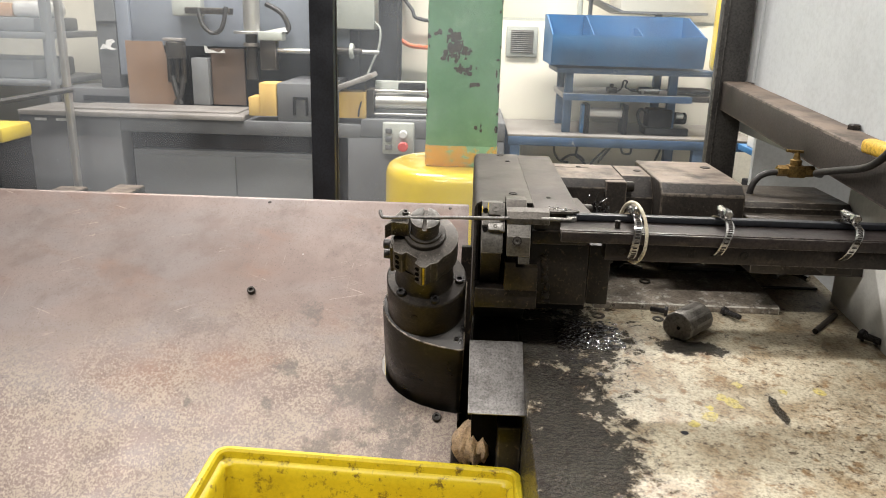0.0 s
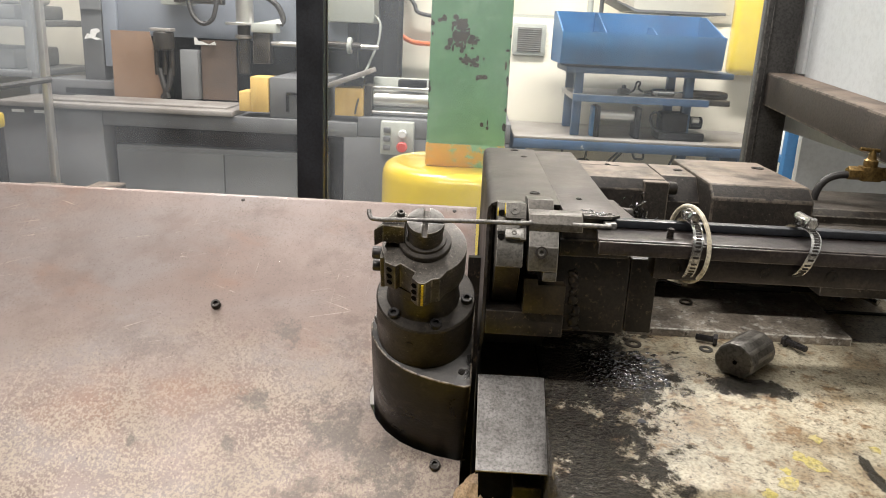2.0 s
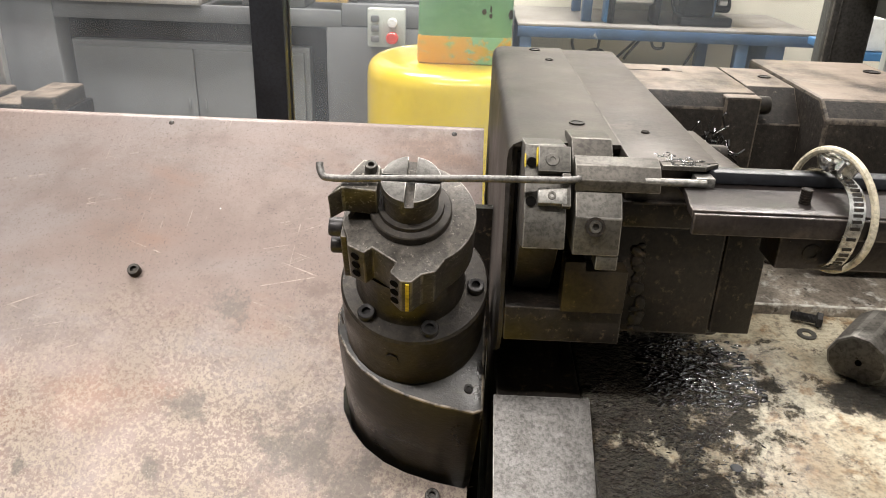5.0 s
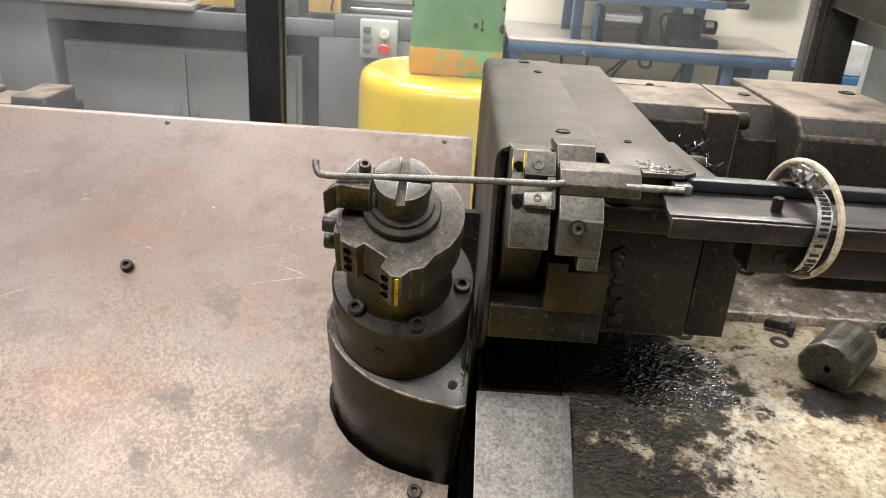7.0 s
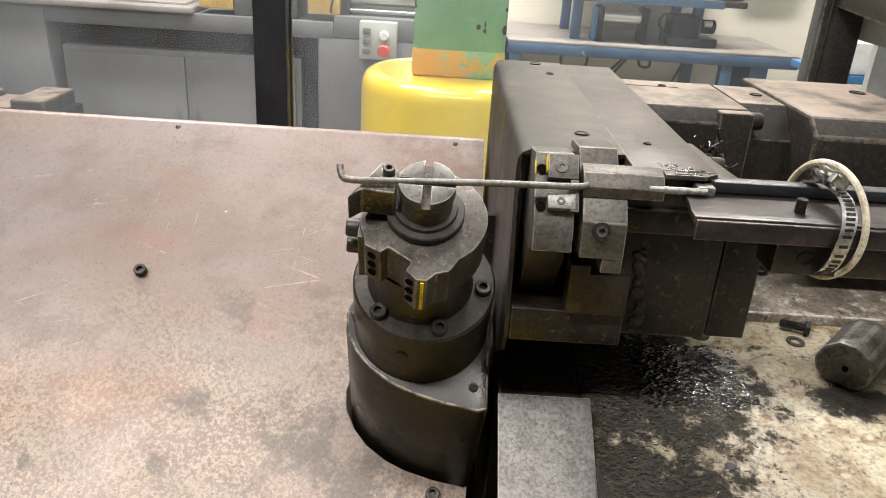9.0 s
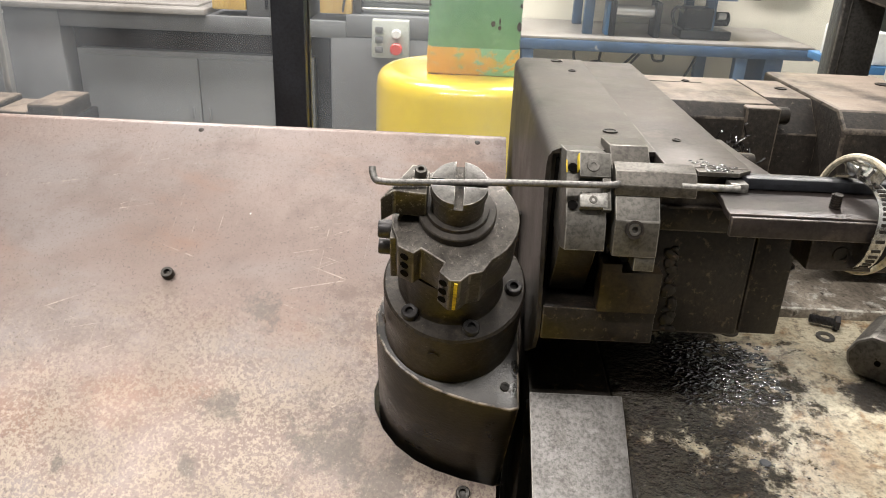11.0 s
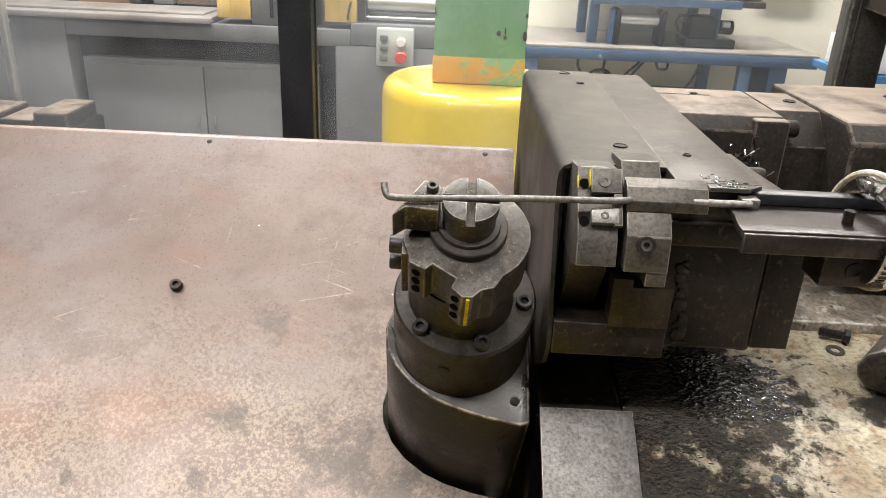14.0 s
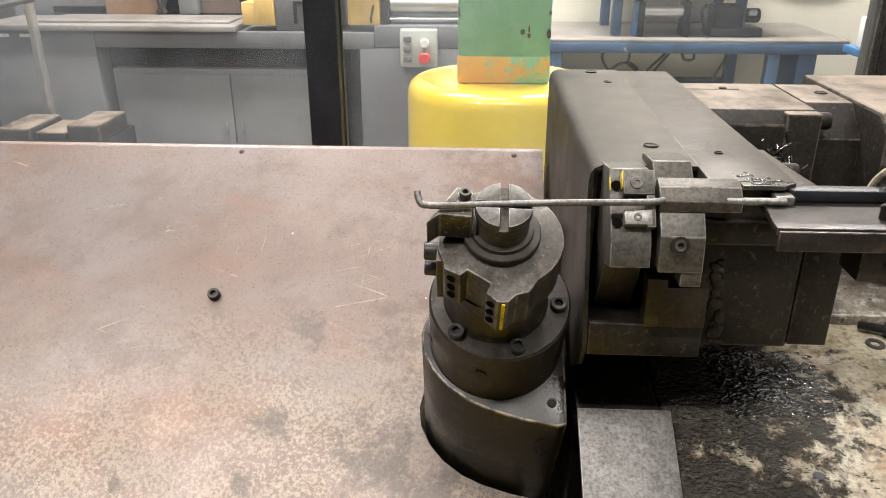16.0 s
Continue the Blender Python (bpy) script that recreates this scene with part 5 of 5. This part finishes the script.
part("housing_slot", B(-1.74, -1.53, 3.745, 3.7495, 0.925, 0.95), M_PIPEG, mach)
part("tall_column", B(-1.675, -1.585, 3.80, 4.0, 0.9855, 1.9, bevel=0.004), M_GREYP, mach)
part("column_cap", B(-1.67, -1.58, 3.79, 3.7995, 1.30, 1.9), M_DOOR, mach)
part("panel", B(-1.52, -0.50, 3.82, 3.86, 1.195, 1.9, bevel=0.004), M_GREYL, mach, "pale blue grey sheet panel")
part("panel_wing", B(-1.58, -1.5205, 3.80, 3.84, 1.05, 1.9, bevel=0.004), M_GREYL, mach)
part("shade_back", B(-1.5, -0.30, 3.95, 3.98, 0.896, 1.9), M_PIPEG, mach)
part("brown_guard", prism(bmesh.new(), [(-1.52, 0.918), (-1.52, 1.215), (-1.355, 1.215), (-1.33, 1.10), (-1.30, 0.918)], "y", 3.735, 3.745), M_BROWN, mach, "rust brown shield plate")
part("brown_guard", B(-1.135, -0.985, 3.735, 3.745, 0.927, 1.19), M_BROWND, mach, "rust brown shield plate")
part("grey_block", B(-1.215, -1.14, 3.70, 3.78, 0.927, 1.145, bevel=0.003), M_DOOR, mach)
part("white_patch", prism(bmesh.new(), [(-1.66, 1.168), (-1.645, 1.195), (-1.632, 1.19), (-1.628, 1.212), (-1.60, 1.218), (-1.588, 1.205), (-1.603, 1.198), (-1.612, 1.18), (-1.585, 1.17), (-1.61, 1.166), (-1.63, 1.174)], "y", 3.7868, 3.7898), M_PLAIN_WHITE, mach, "small ragged white patch")
part("white_patch", prism(bmesh.new(), [(-1.16, 1.168), (-1.162, 1.203), (-1.15, 1.198), (-1.145, 1.186), (-1.125, 1.182), (-1.10, 1.172), (-1.075, 1.186), (-1.068, 1.17)], "y", 3.7318, 3.7348), M_PLAIN_WHITE, mach, "small ragged white patch")
# twin press fixture
t = R((-1.275, 3.69, 1.14), (-1.275, 3.69, 1.22), 0.042)
part("press_head", t, M_DARK, mach)
for dx in (-0.035, 0.0, 0.03):
    part("press_rod", R((-1.275 + dx, 3.69, 1.03), (-1.275 + dx, 3.69, 1.15), 0.010), M_DARK, mach)
part("press_foot", sweep(bmesh.new(), [(-1.30, 3.69, 1.06), (-1.28, 3.68, 0.98), (-1.265, 3.68, 0.93)], 0.012, 8, 4), M_RUBBER, mach)
part("press_foot", sweep(bmesh.new(), [(-1.25, 3.69, 1.06), (-1.262, 3.68, 0.98), (-1.29, 3.68, 0.93)], 0.012, 8, 4), M_RUBBER, mach)
part("press_cap", B(-1.32, -1.235, 3.655, 3.72, 1.2205, 1.235, bevel=0.003), M_STEELTOP, mach)
# spindle with discs
part("spindle", R((-0.94, 3.72, 1.27), (-0.94, 3.72, 1.6), 0.036, 24), M_SILVER, mach)
part("spindle_disc", R((-0.955, 3.72, 1.262), (-0.955, 3.72, 1.2745), 0.066, 32), M_SILVER, mach)
part("spindle_shank", R((-0.945, 3.72, 1.05), (-0.945, 3.72, 1.262), 0.026, 20), M_DARK, mach)
part("spindle_collar", R((-0.945, 3.72, 1.205), (-0.945, 3.72, 1.222), 0.036, 20), M_STEELTOP, mach)
part("slide_block", B(-0.905, -0.80, 3.68, 3.76, 1.235, 1.275, bevel=0.004), M_BOX, mach)
part("slide_wedge", prism(bmesh.new(), [(-0.885, 1.275), (-0.80, 1.295), (-0.79, 1.275)], "y", 3.69, 3.75), M_PLAIN_WHITE, mach)
part("slide_body", B(-0.90, -0.83, 3.69, 3.75, 1.10, 1.2345, bevel=0.004), M_DARK, mach)
part("shaft", R((-0.83, 3.72, 1.19), (-0.60, 3.72, 1.19), 0.012), M_SILVER, mach)
part("shaft", R((-0.60, 3.70, 1.198), (-0.45, 3.70, 1.196), 0.016), M_DARK, mach)
part("shaft_end", R((-0.45, 3.70, 1.196), (-0.375, 3.70, 1.195), 0.010), M_SILVER, mach)
part("shaft_flange", R((-0.505, 3.70, 1.197), (-0.487, 3.70, 1.197), 0.036), M_BOX, mach)
part("valve_arm", B(-1.30, -1.17, 3.74, 3.80, 1.335, 1.43, bevel=0.006), M_BOX, mach)
part("valve_bracket", B(-1.23, -1.03, 3.70, 3.76, 1.345, 1.375, bevel=0.004), M_DARK, mach)
part("valve_hose", sweep(bmesh.new(), [(-1.17, 3.70, 1.37), (-1.15, 3.69, 1.30), (-1.11, 3.69, 1.262), (-1.065, 3.69, 1.285), (-1.045, 3.70, 1.38)], 0.010, 8, 6), M_RUBBER, mach)
part("spare_hose", sweep(bmesh.new(), [(-0.89, 3.78, 1.40), (-0.82, 3.77, 1.36), (-0.79, 3.77, 1.30), (-0.80, 3.76, 1.27)], 0.012, 8, 6), M_RUBBER, mach)
# right hand housing, wood blocks and cylinder
part("right_housing", B(-0.772, -0.55, 3.44, 3.9, 0.896, 1.062, bevel=0.004), M_GREYP, mach)
part("lever_bracket", prism(bmesh.new(), [(-0.705, 0.925), (-0.705, 1.005), (-0.642, 1.005), (-0.642, 0.925), (-0.652, 0.925), (-0.652, 0.995), (-0.695, 0.995), (-0.695, 0.925)], "y", 3.43, 3.4395), M_PIPEG, mach)
part("wood_block", B(-0.845, -0.775, 3.43, 3.55, 0.9175, 1.062, bevel=0.003), M_WOODY, mach, "yellow wood block")
part("wood_block", B(-0.892, -0.8455, 3.435, 3.55, 0.9175, 1.0, bevel=0.003), M_WOODY, mach, "yellow wood block")
part("wood_block", B(-0.512, -0.402, 3.43, 3.55, 0.9205, 1.035, bevel=0.003), M_WOODY, mach, "yellow wood block")
part("tilted_tray", box(bmesh.new(), -0.09, 0.09, -0.09, 0.09, -0.010, 0.010, bevel=0.003, m=Matrix.Translation((-0.455, 3.50, 1.075)) @ Matrix.Rotation(radians(-22), 4, "Y")), M_STEELTOP, mach)
part("tray_leg", sweep(bmesh.new(), [(-0.40, 3.46, 1.07), (-0.425, 3.425, 0.97), (-0.43, 3.42, 0.93)], 0.004, 6, 3), M_RUBBER, mach)
part("air_cylinder", R((-0.37, 3.50, 0.992), (-0.11, 3.50, 0.992), 0.036, 28), M_SILVER, mach, "brushed metal air cylinder")
for zz in (0.938, 1.040):
    part("tie_rod", R((-0.375, 3.475, zz), (-0.11, 3.475, zz), 0.0065), M_SILVER, mach)
part("cylinder_head", B(-0.40, -0.3695, 3.455, 3.545, 0.9205, 1.05, bevel=0.003), M_DARK, mach)
part("cylinder_head", B(-0.11, -0.075, 3.455, 3.545, 0.9205, 1.05, bevel=0.003), M_DARK, mach)
part("cylinder_port", B(-0.27, -0.16, 3.47, 3.53, 1.045, 1.075, bevel=0.004), M_PIPEG, mach)
part("rear_rail", B(-0.38, -0.05, 3.58, 3.62, 0.9205, 1.075, bevel=0.003), M_BOX, mach)
part("electrical_box", B(-0.60, -0.40, 3.72, 3.90, 1.295, 1.7, bevel=0.006), M_BOX, mach, "pale grey electrical box")
part("box_hanger", B(-0.52, -0.48, 3.80, 3.86, 1.05, 1.2945), M_PIPEG, mach)
part("box_cable", sweep(bmesh.new(), [(-0.40, 3.74, 1.33), (-0.375, 3.73, 1.30), (-0.38, 3.73, 1.22), (-0.41, 3.72, 1.14), (-0.44, 3.70, 1.06)], 0.005, 8, 5), M_BOX, mach)
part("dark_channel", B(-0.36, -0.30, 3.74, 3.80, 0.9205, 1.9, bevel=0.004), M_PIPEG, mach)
ctrl = part("control_box", B(-0.325, -0.195, 3.375, 3.4195, 0.775, 0.912, bevel=0.006), M_BOX, mach, "pale grey push button box")
for k in range(3):
    part("square_button", B(-0.312, -0.285, 3.366, 3.3745, 0.795 + 0.036 * k, 0.817 + 0.036 * k, bevel=0.002), M_GREYP, ctrl)
part("white_knob", R((-0.238, 3.3748, 0.866), (-0.238, 3.350, 0.866), 0.016), M_PLAIN_WHITE, ctrl)
part("stop_button", R((-0.238, 3.3748, 0.812), (-0.238, 3.345, 0.812), 0.021), M_RED, ctrl, "red mushroom stop button")
air = solo("air_hose", sweep(bmesh.new(), [(-0.27, 4.05, 1.72), (-0.31, 4.02, 1.42), (-0.315, 4.0, 1.33), (-0.29, 4.0, 1.26), (-0.235, 4.0, 1.205), (-0.15, 4.0, 1.185), (0.1, 4.0, 1.19)], 0.011, 10, 8), M_ORHOSE, "orange coiled air hose hanging behind the column", "hose")
dark = solo("dark_hose", sweep(bmesh.new(), [(-0.25, 4.05, 1.42), (-0.20, 4.03, 1.36), (-0.17, 4.02, 1.32), (0.0, 4.02, 1.3)], 0.009, 8, 6), M_RUBBER, "dark grey hose hanging on the wall", "hose")
pale = solo("pale_cabinet", B(-0.335, 0.165, 4.06, 4.40, 0, 1.9, bevel=0.006), M_WALL, "tall cream painted control cabinet", "cabinet")

# ---- shelves and cartons at the far left ----
rack = thing("storage_rack", (-2.3, 4.0, 0), "grey steel storage rack with trays and cartons", "rack")
for z in (0.55, 0.96, 1.18):
    part("shelf", B(-3.2, -1.90, 3.75, 4.3, z, z + 0.03, bevel=0.004), M_DOOR, rack)
for x in (-3.15, -1.92):
    part("upright", B(x, x + 0.04, 3.76, 3.80, 0, 2.0, bevel=0.003), M_DOOR, rack)
part("tray", B(-2.65, -1.96, 3.78, 4.2, 1.211, 1.275, bevel=0.01), M_DOOR, rack)
part("tray", B(-2.9, -2.0, 3.80, 4.2, 0.991, 1.08, bevel=0.01), M_DOOR, rack)
solo("carton", B(-2.45, -2.12, 3.82, 4.15, 1.2755, 1.34, bevel=0.01), M_CARTON, "faded orange carton lying on the tray", "carton")
solo("white_bag", B(-2.12, -1.99, 3.82, 4.10, 1.2755, 1.35, bevel=0.025, seg=3), M_PLAIN_WHITE, "crumpled white bag beside the carton", "bag")
gate = thing("side_screen", (-1.62, 2.8, 0), "hazy clear side screen in a pale metal frame", "screen")
part("screen_post", B(-1.60, -1.575, 3.28, 3.31, 0, 2.2, bevel=0.003), M_SILVER, gate)
p = part("screen_pane", B(-2.4, -1.601, 3.292, 3.297, 1.02, 2.2), M_PANE, gate, smooth=False)
p.visible_shadow = False
part("screen_rail", sweep(bmesh.new(), [(-1.56, 3.29, 1.0), (-2.3, 2.9, 0.86)], 0.012, 8, 1), M_POST, gate)
basket = solo("wire_basket", B(-1.86, -1.66, 2.85, 3.05, 0.84, 0.897, bevel=0.012), M_BASKET, "yellow plastic basket beside the grey machine", "basket")
stand = solo("basket_stand", B(-1.88, -1.66, 2.84, 3.07, 0, 0.8395, bevel=0.01), M_PIPEG, "dark steel stand under the yellow basket", "stand")
cart = thing("tool_cart", (-1.45, 3.1, 0), "low grey steel cart with pads on top", "cart")
part("cart_body", B(-1.66, -1.28, 3.0, 3.28, 0, 0.555, bevel=0.008), M_PIPEG, cart)
part("pad", B(-1.65, -1.53, 3.02, 3.24, 0.5555, 0.60, bevel=0.008), M_DUSTY, cart)
part("pad", B(-1.40, -1.285, 3.02, 3.24, 0.5555, 0.615, bevel=0.008), M_DUSTY, cart)
part("tray", B(-1.52, -1.41, 3.03, 3.22, 0.5555, 0.585, bevel=0.004), M_DUSTY, cart)

# ---- enclosure, vent and bench on the right ----
enc = thing("wall_cabinet", (1.0, 4.2, 0), "wide cream painted electrical cabinet with a vent", "cabinet")
part("carcass", B(0.175, 2.2, 4.0, 4.40, 0, 1.335, bevel=0.005), M_WALL, enc)
v = part("vent", B(0.205, 0.352, 3.985, 3.9995, 1.165, 1.312, bevel=0.006), M_BOX, enc, "cream vent frame with grey slats")
for k in range(11):
    part("slat", box(bmesh.new(), -0.052, 0.052, -0.004, 0.004, -0.0012, 0.0012, m=Matrix.Translation((0.2785, 3.983, 1.190 + 0.0095 * k)) @ Matrix.Rotation(radians(35), 4, "X")), M_GRILLE, v)
part("vent_back", B(0.226, 0.331, 3.9825, 3.9848, 1.183, 1.292), M_GRILLE, v)
sg = part("sign", B(0.383, 0.413, 3.9965, 3.9998, 1.205, 1.285), M_PLAIN_WHITE, enc, "small white warning sign")
part("sign_mark", B(0.387, 0.409, 3.9945, 3.9964, 1.258, 1.280), M_RED, sg)
part("sign_text", B(0.388, 0.408, 3.9945, 3.9964, 1.230, 1.236), M_PIPEG, sg)
part("sign_text", B(0.388, 0.405, 3.9945, 3.9964, 1.218, 1.223), M_PIPEG, sg)
part("conduit", R((0.55, 4.1, 1.335), (0.55, 4.1, 2.0), 0.014), M_BOX, enc)
part("conduit", R((0.60, 4.1, 1.335), (0.60, 4.1, 2.0), 0.010), M_GREYP, enc)
part("top_rail", B(0.18, 1.4, 4.02, 4.06, 1.3355, 1.352), M_BOX, enc)
part("upper_box", B(0.72, 1.14, 3.98, 4.3, 1.385, 1.8, bevel=0.006), M_WALL, enc)
part("box_bottom", prism(bmesh.new(), [(0.58, 1.46), (0.73, 1.384), (1.12, 1.384), (1.12, 1.395), (0.735, 1.395)], "y", 3.975, 4.3), M_GREYP, enc)
part("box_stay", B(0.90, 0.93, 4.05, 4.08, 1.3355, 1.3845), M_GREYP, enc)

bench = thing("work_bench", (0.62, 3.7, 0), "worn blue steel work bench with a steel top", "bench")
part("top", B(0.205, 1.245, 3.45, 3.98, 0.862, 0.872, bevel=0.002), M_STEELTOP, bench, "bare steel bench top")
part("front_edge", B(0.205, 1.245, 3.448, 3.475, 0.822, 0.8615, bevel=0.003), M_BLUED, bench, "chipped navy edge")
part("back_edge", B(0.205, 1.245, 3.955, 3.98, 0.822, 0.8615, bevel=0.003), M_BLUED, bench)
for lx in (0.215, 0.975):
    for ly in (3.452, 3.935):
        part("leg", B(lx, lx + 0.042, ly, ly + 0.042, 0, 0.8218, bevel=0.003), M_BLUED, bench)
part("stretcher", B(0.26, 0.97, 3.93, 3.96, 0.60, 0.64, bevel=0.002), M_PIPEG, bench)
part("side_plate", B(1.085, 1.15, 3.47, 3.74, 0.62, 0.8218, bevel=0.003), M_BLUED, bench)

rk = thing("bench_rack", (0.7, 3.6, 0.87), "navy steel rack of shelves standing on the bench", "rack")
for lx in (0.44, 0.875):
    part("upright", B(lx, lx + 0.034, 3.55, 3.585, 0.8722, 1.130, bevel=0.002), M_BLUED, rk)
    part("upright", B(lx, lx + 0.034, 3.85, 3.885, 0.8722, 1.130, bevel=0.002), M_BLUED, rk)
part("top_frame", B(0.40, 1.05, 3.52, 3.90, 1.1302, 1.154, bevel=0.003), M_BLUED, rk)
part("middle_shelf", B(0.43, 0.96, 3.50, 3.90, 1.022, 1.046, bevel=0.003), M_STEELTOP, rk, "grimy steel shelf")
part("shelf_edge", B(0.43, 0.96, 3.494, 3.4995, 1.018, 1.046), M_BLUED, rk)
part("shelf_extension", B(0.9605, 1.05, 3.52, 3.88, 1.022, 1.046, bevel=0.003), M_RUSTY, rk)

pb = thing("parts_bin", (0.68, 3.6, 1.1520), "blue painted steel open front parts bin", "bin")
part("front", box(bmesh.new(), 0.372, 1.005, -0.003, 0.003, 0, 0.118, bevel=0.001, m=Matrix.Translation((0, 3.495, 1.1605)) @ Matrix.Rotation(radians(8), 4, "X")), M_BLUE, pb)
part("bottom", B(0.372, 1.005, 3.498, 3.88, 1.1545, 1.1595), M_BLUE, pb)
part("back", B(0.372, 1.005, 3.880, 3.886, 1.1545, 1.3670), M_BLUE, pb)
for x in (0.372, 0.999):
    part("side", prism(bmesh.new(), [(3.495, 1.1602), (3.88, 1.1602), (3.88, 1.3640), (3.80, 1.3640), (3.48, 1.2770)], "x", x, x + 0.006), M_BLUE, pb)
part("divider", prism(bmesh.new(), [(3.505, 1.1602), (3.879, 1.1602), (3.879, 1.3620), (3.80, 1.3620), (3.50, 1.2740)], "x", 0.547, 0.551), M_BLUE, pb)
part("divider", prism(bmesh.new(), [(3.505, 1.1602), (3.879, 1.1602), (3.879, 1.3120), (3.80, 1.3120), (3.50, 1.2340)], "x", 0.78, 0.784), M_BLUE, pb)
part("lip", B(0.372, 1.005, 3.476, 3.4815, 1.2740, 1.2825), M_BLUE, pb)

g = thing("air_gun", (0.8, 3.6, 1.046), "bright metal air tool lying on the shelf", "air tool")
part("barrel", R((0.755, 3.58, 1.062), (0.848, 3.58, 1.064), 0.0155, 20), M_CHROME, g)
part("tip", R((0.848, 3.58, 1.064), (0.885, 3.58, 1.066), 0.004), M_CHROME, g)
part("tail", R((0.725, 3.58, 1.060), (0.755, 3.58, 1.062), 0.008), M_DARK, g)
part("cord", sweep(bmesh.new(), [(0.725, 3.58, 1.060), (0.70, 3.58, 1.075), (0.705, 3.58, 1.098), (0.69, 3.58, 1.10), (0.683, 3.58, 1.07), (0.66, 3.58, 1.052)], 0.004, 6, 5), M_RUBBER, g)
b = thing("bench_vice", (0.65, 3.6, 1.046), "small dark vice on the shelf", "vice")
part("jaw", B(0.628, 0.672, 3.57, 3.62, 1.0465, 1.072, bevel=0.005), M_DARK, b)
part("knob", R((0.65, 3.60, 1.072), (0.65, 3.60, 1.086), 0.009), M_DARK, b)
mo = thing("motor", (0.62, 3.6, 0.872), "silver cylinder motor standing on the bench", "motor")
part("can", R((0.545, 3.56, 0.962), (0.70, 3.56, 0.962), 0.022, 24), M_SILVER, mo)
for x in (0.532, 0.70):
    part("bracket", B(x, x + 0.022, 3.52, 3.62, 0.8725, 1.0, bevel=0.003), M_PIPEG, mo)
pu = thing("pump_unit", (0.88, 3.6, 0.872), "black pump unit with short hoses", "pump")
part("block", B(0.80, 0.905, 3.53, 3.64, 0.905, 0.985, bevel=0.008), M_PIPEG, pu)
part("foot", B(0.79, 0.98, 3.53, 3.66, 0.8725, 0.9048, bevel=0.004), M_BLACKP, pu)
part("side_can", R((0.905, 3.58, 0.945), (0.975, 3.58, 0.945), 0.026, 20), M_PIPEG, pu)
part("dial", R((0.925, 3.552, 0.958), (0.955, 3.552, 0.958), 0.012), M_SILVER, pu)
part("pump_hose", sweep(bmesh.new(), [(0.80, 3.56, 0.965), (0.77, 3.55, 0.985), (0.755, 3.55, 0.96), (0.77, 3.55, 0.92), (0.80, 3.55, 0.905)], 0.006, 8, 5), M_RUBBER, pu)
solo("blue_holder", B(0.560, 0.590, 3.535, 3.60, 0.852, 0.975, bevel=0.004), M_BLUE, "small blue steel holder on the bench", "holder")
solo("dark_clutter", box(bmesh.new(), 0.97, 1.12, 3.56, 3.66, 1.0265, 1.055, bevel=0.01), M_RUSTY, "rusty steel parts piled on the shelf end", "parts")
cb = thing("bench_cables", (0.5, 3.6, 0.6), "dark cables hanging under the bench", "cables")
for pts in ([(0.40, 3.47, 0.82), (0.405, 3.48, 0.79), (0.43, 3.49, 0.755), (0.47, 3.50, 0.745)], [(0.50, 3.47, 0.82), (0.50, 3.48, 0.78), (0.52, 3.49, 0.765), (0.545, 3.50, 0.74)], [(0.44, 3.50, 0.755), (0.47, 3.49, 0.778), (0.51, 3.49, 0.78), (0.54, 3.50, 0.755)], [(0.63, 3.47, 0.82), (0.605, 3.48, 0.79), (0.575, 3.49, 0.755), (0.565, 3.49, 0.73)], [(0.645, 3.47, 0.82), (0.62, 3.48, 0.785), (0.60, 3.49, 0.75)], [(0.69, 3.47, 0.82), (0.70, 3.46, 0.80), (0.73, 3.46, 0.80), (0.735, 3.47, 0.82)], [(0.90, 3.60, 0.82), (0.88, 3.6, 0.76), (0.85, 3.6, 0.70)]):
    part("cable", sweep(bmesh.new(), pts, 0.005, 7, 5), M_RUBBER, cb)
cover = solo("yellow_cover", B(1.255, 1.52, 3.92, 3.9992, 1.112, 1.62, bevel=0.03, seg=3), M_YELLOW, "yellow painted cover on the cream cabinet", "cover")

# ---- seen past the corner post ----
br = thing("blue_rack", (0.95, 2.6, 0), "bright blue steel rack beyond the guard", "rack")
for x in (0.835, 1.35):
    part("upright", B(x, x + 0.03, 2.50, 2.53, 0, 1.6, bevel=0.002), M_BLUE, br)
for z in (0.55, 0.75, 0.93):
    part("shelf", B(0.8655, 1.3495, 2.50, 2.75, z, z + 0.02, bevel=0.002), M_BLUE, br)
part("box", B(0.875, 0.98, 2.52, 2.70, 0.9505, 1.03, bevel=0.004), M_PLAIN_WHITE, br)
part("box", B(0.875, 0.95, 2.52, 2.70, 0.7705, 0.84, bevel=0.004), M_PIPEG, br)
solo("cream_partition", B(0.667, 1.75, 1.735, 1.750, 0, 2.3), M_PANEL, "grey white sheet partition beside the guard", "partition")

# the far things stand a little wider and lower than first set out
for ob, wide, shift, low in ((mach, 1.040, 0.034, 0.976), (enc, 1.045, 0.018, 0.990), (bench, 1.045, 0.022, 0.976), (rk, 1.045, 0.020, 1.0), (pb, 1.027, 0.023, 1.0), (g, 1.0, 0.050, 1.0), (b, 1.0, 0.043, 1.0), (mo, 1.0, 0.040, 1.0), (pu, 1.0, 0.053, 1.0), (cb, 1.0, 0.042, 1.0), (br, 1.0, 0.12, 0.99)):
    ob.location.x = ob.location.x * wide + shift
    ob.scale = (wide, 1, low)
for ob in (rk, pb, g, b, mo, pu, cb):
    ob.location.z -= 0.010 if ob == pb else 0.0205
for ob, shift in ((rack, -0.032), (gate, -0.025), (cart, -0.01), (pale, -0.034), (air, -0.033), (dark, -0.033), (cover, -0.036), (basket, 0.02), (stand, 0.0)):
    ob.location.x += shift
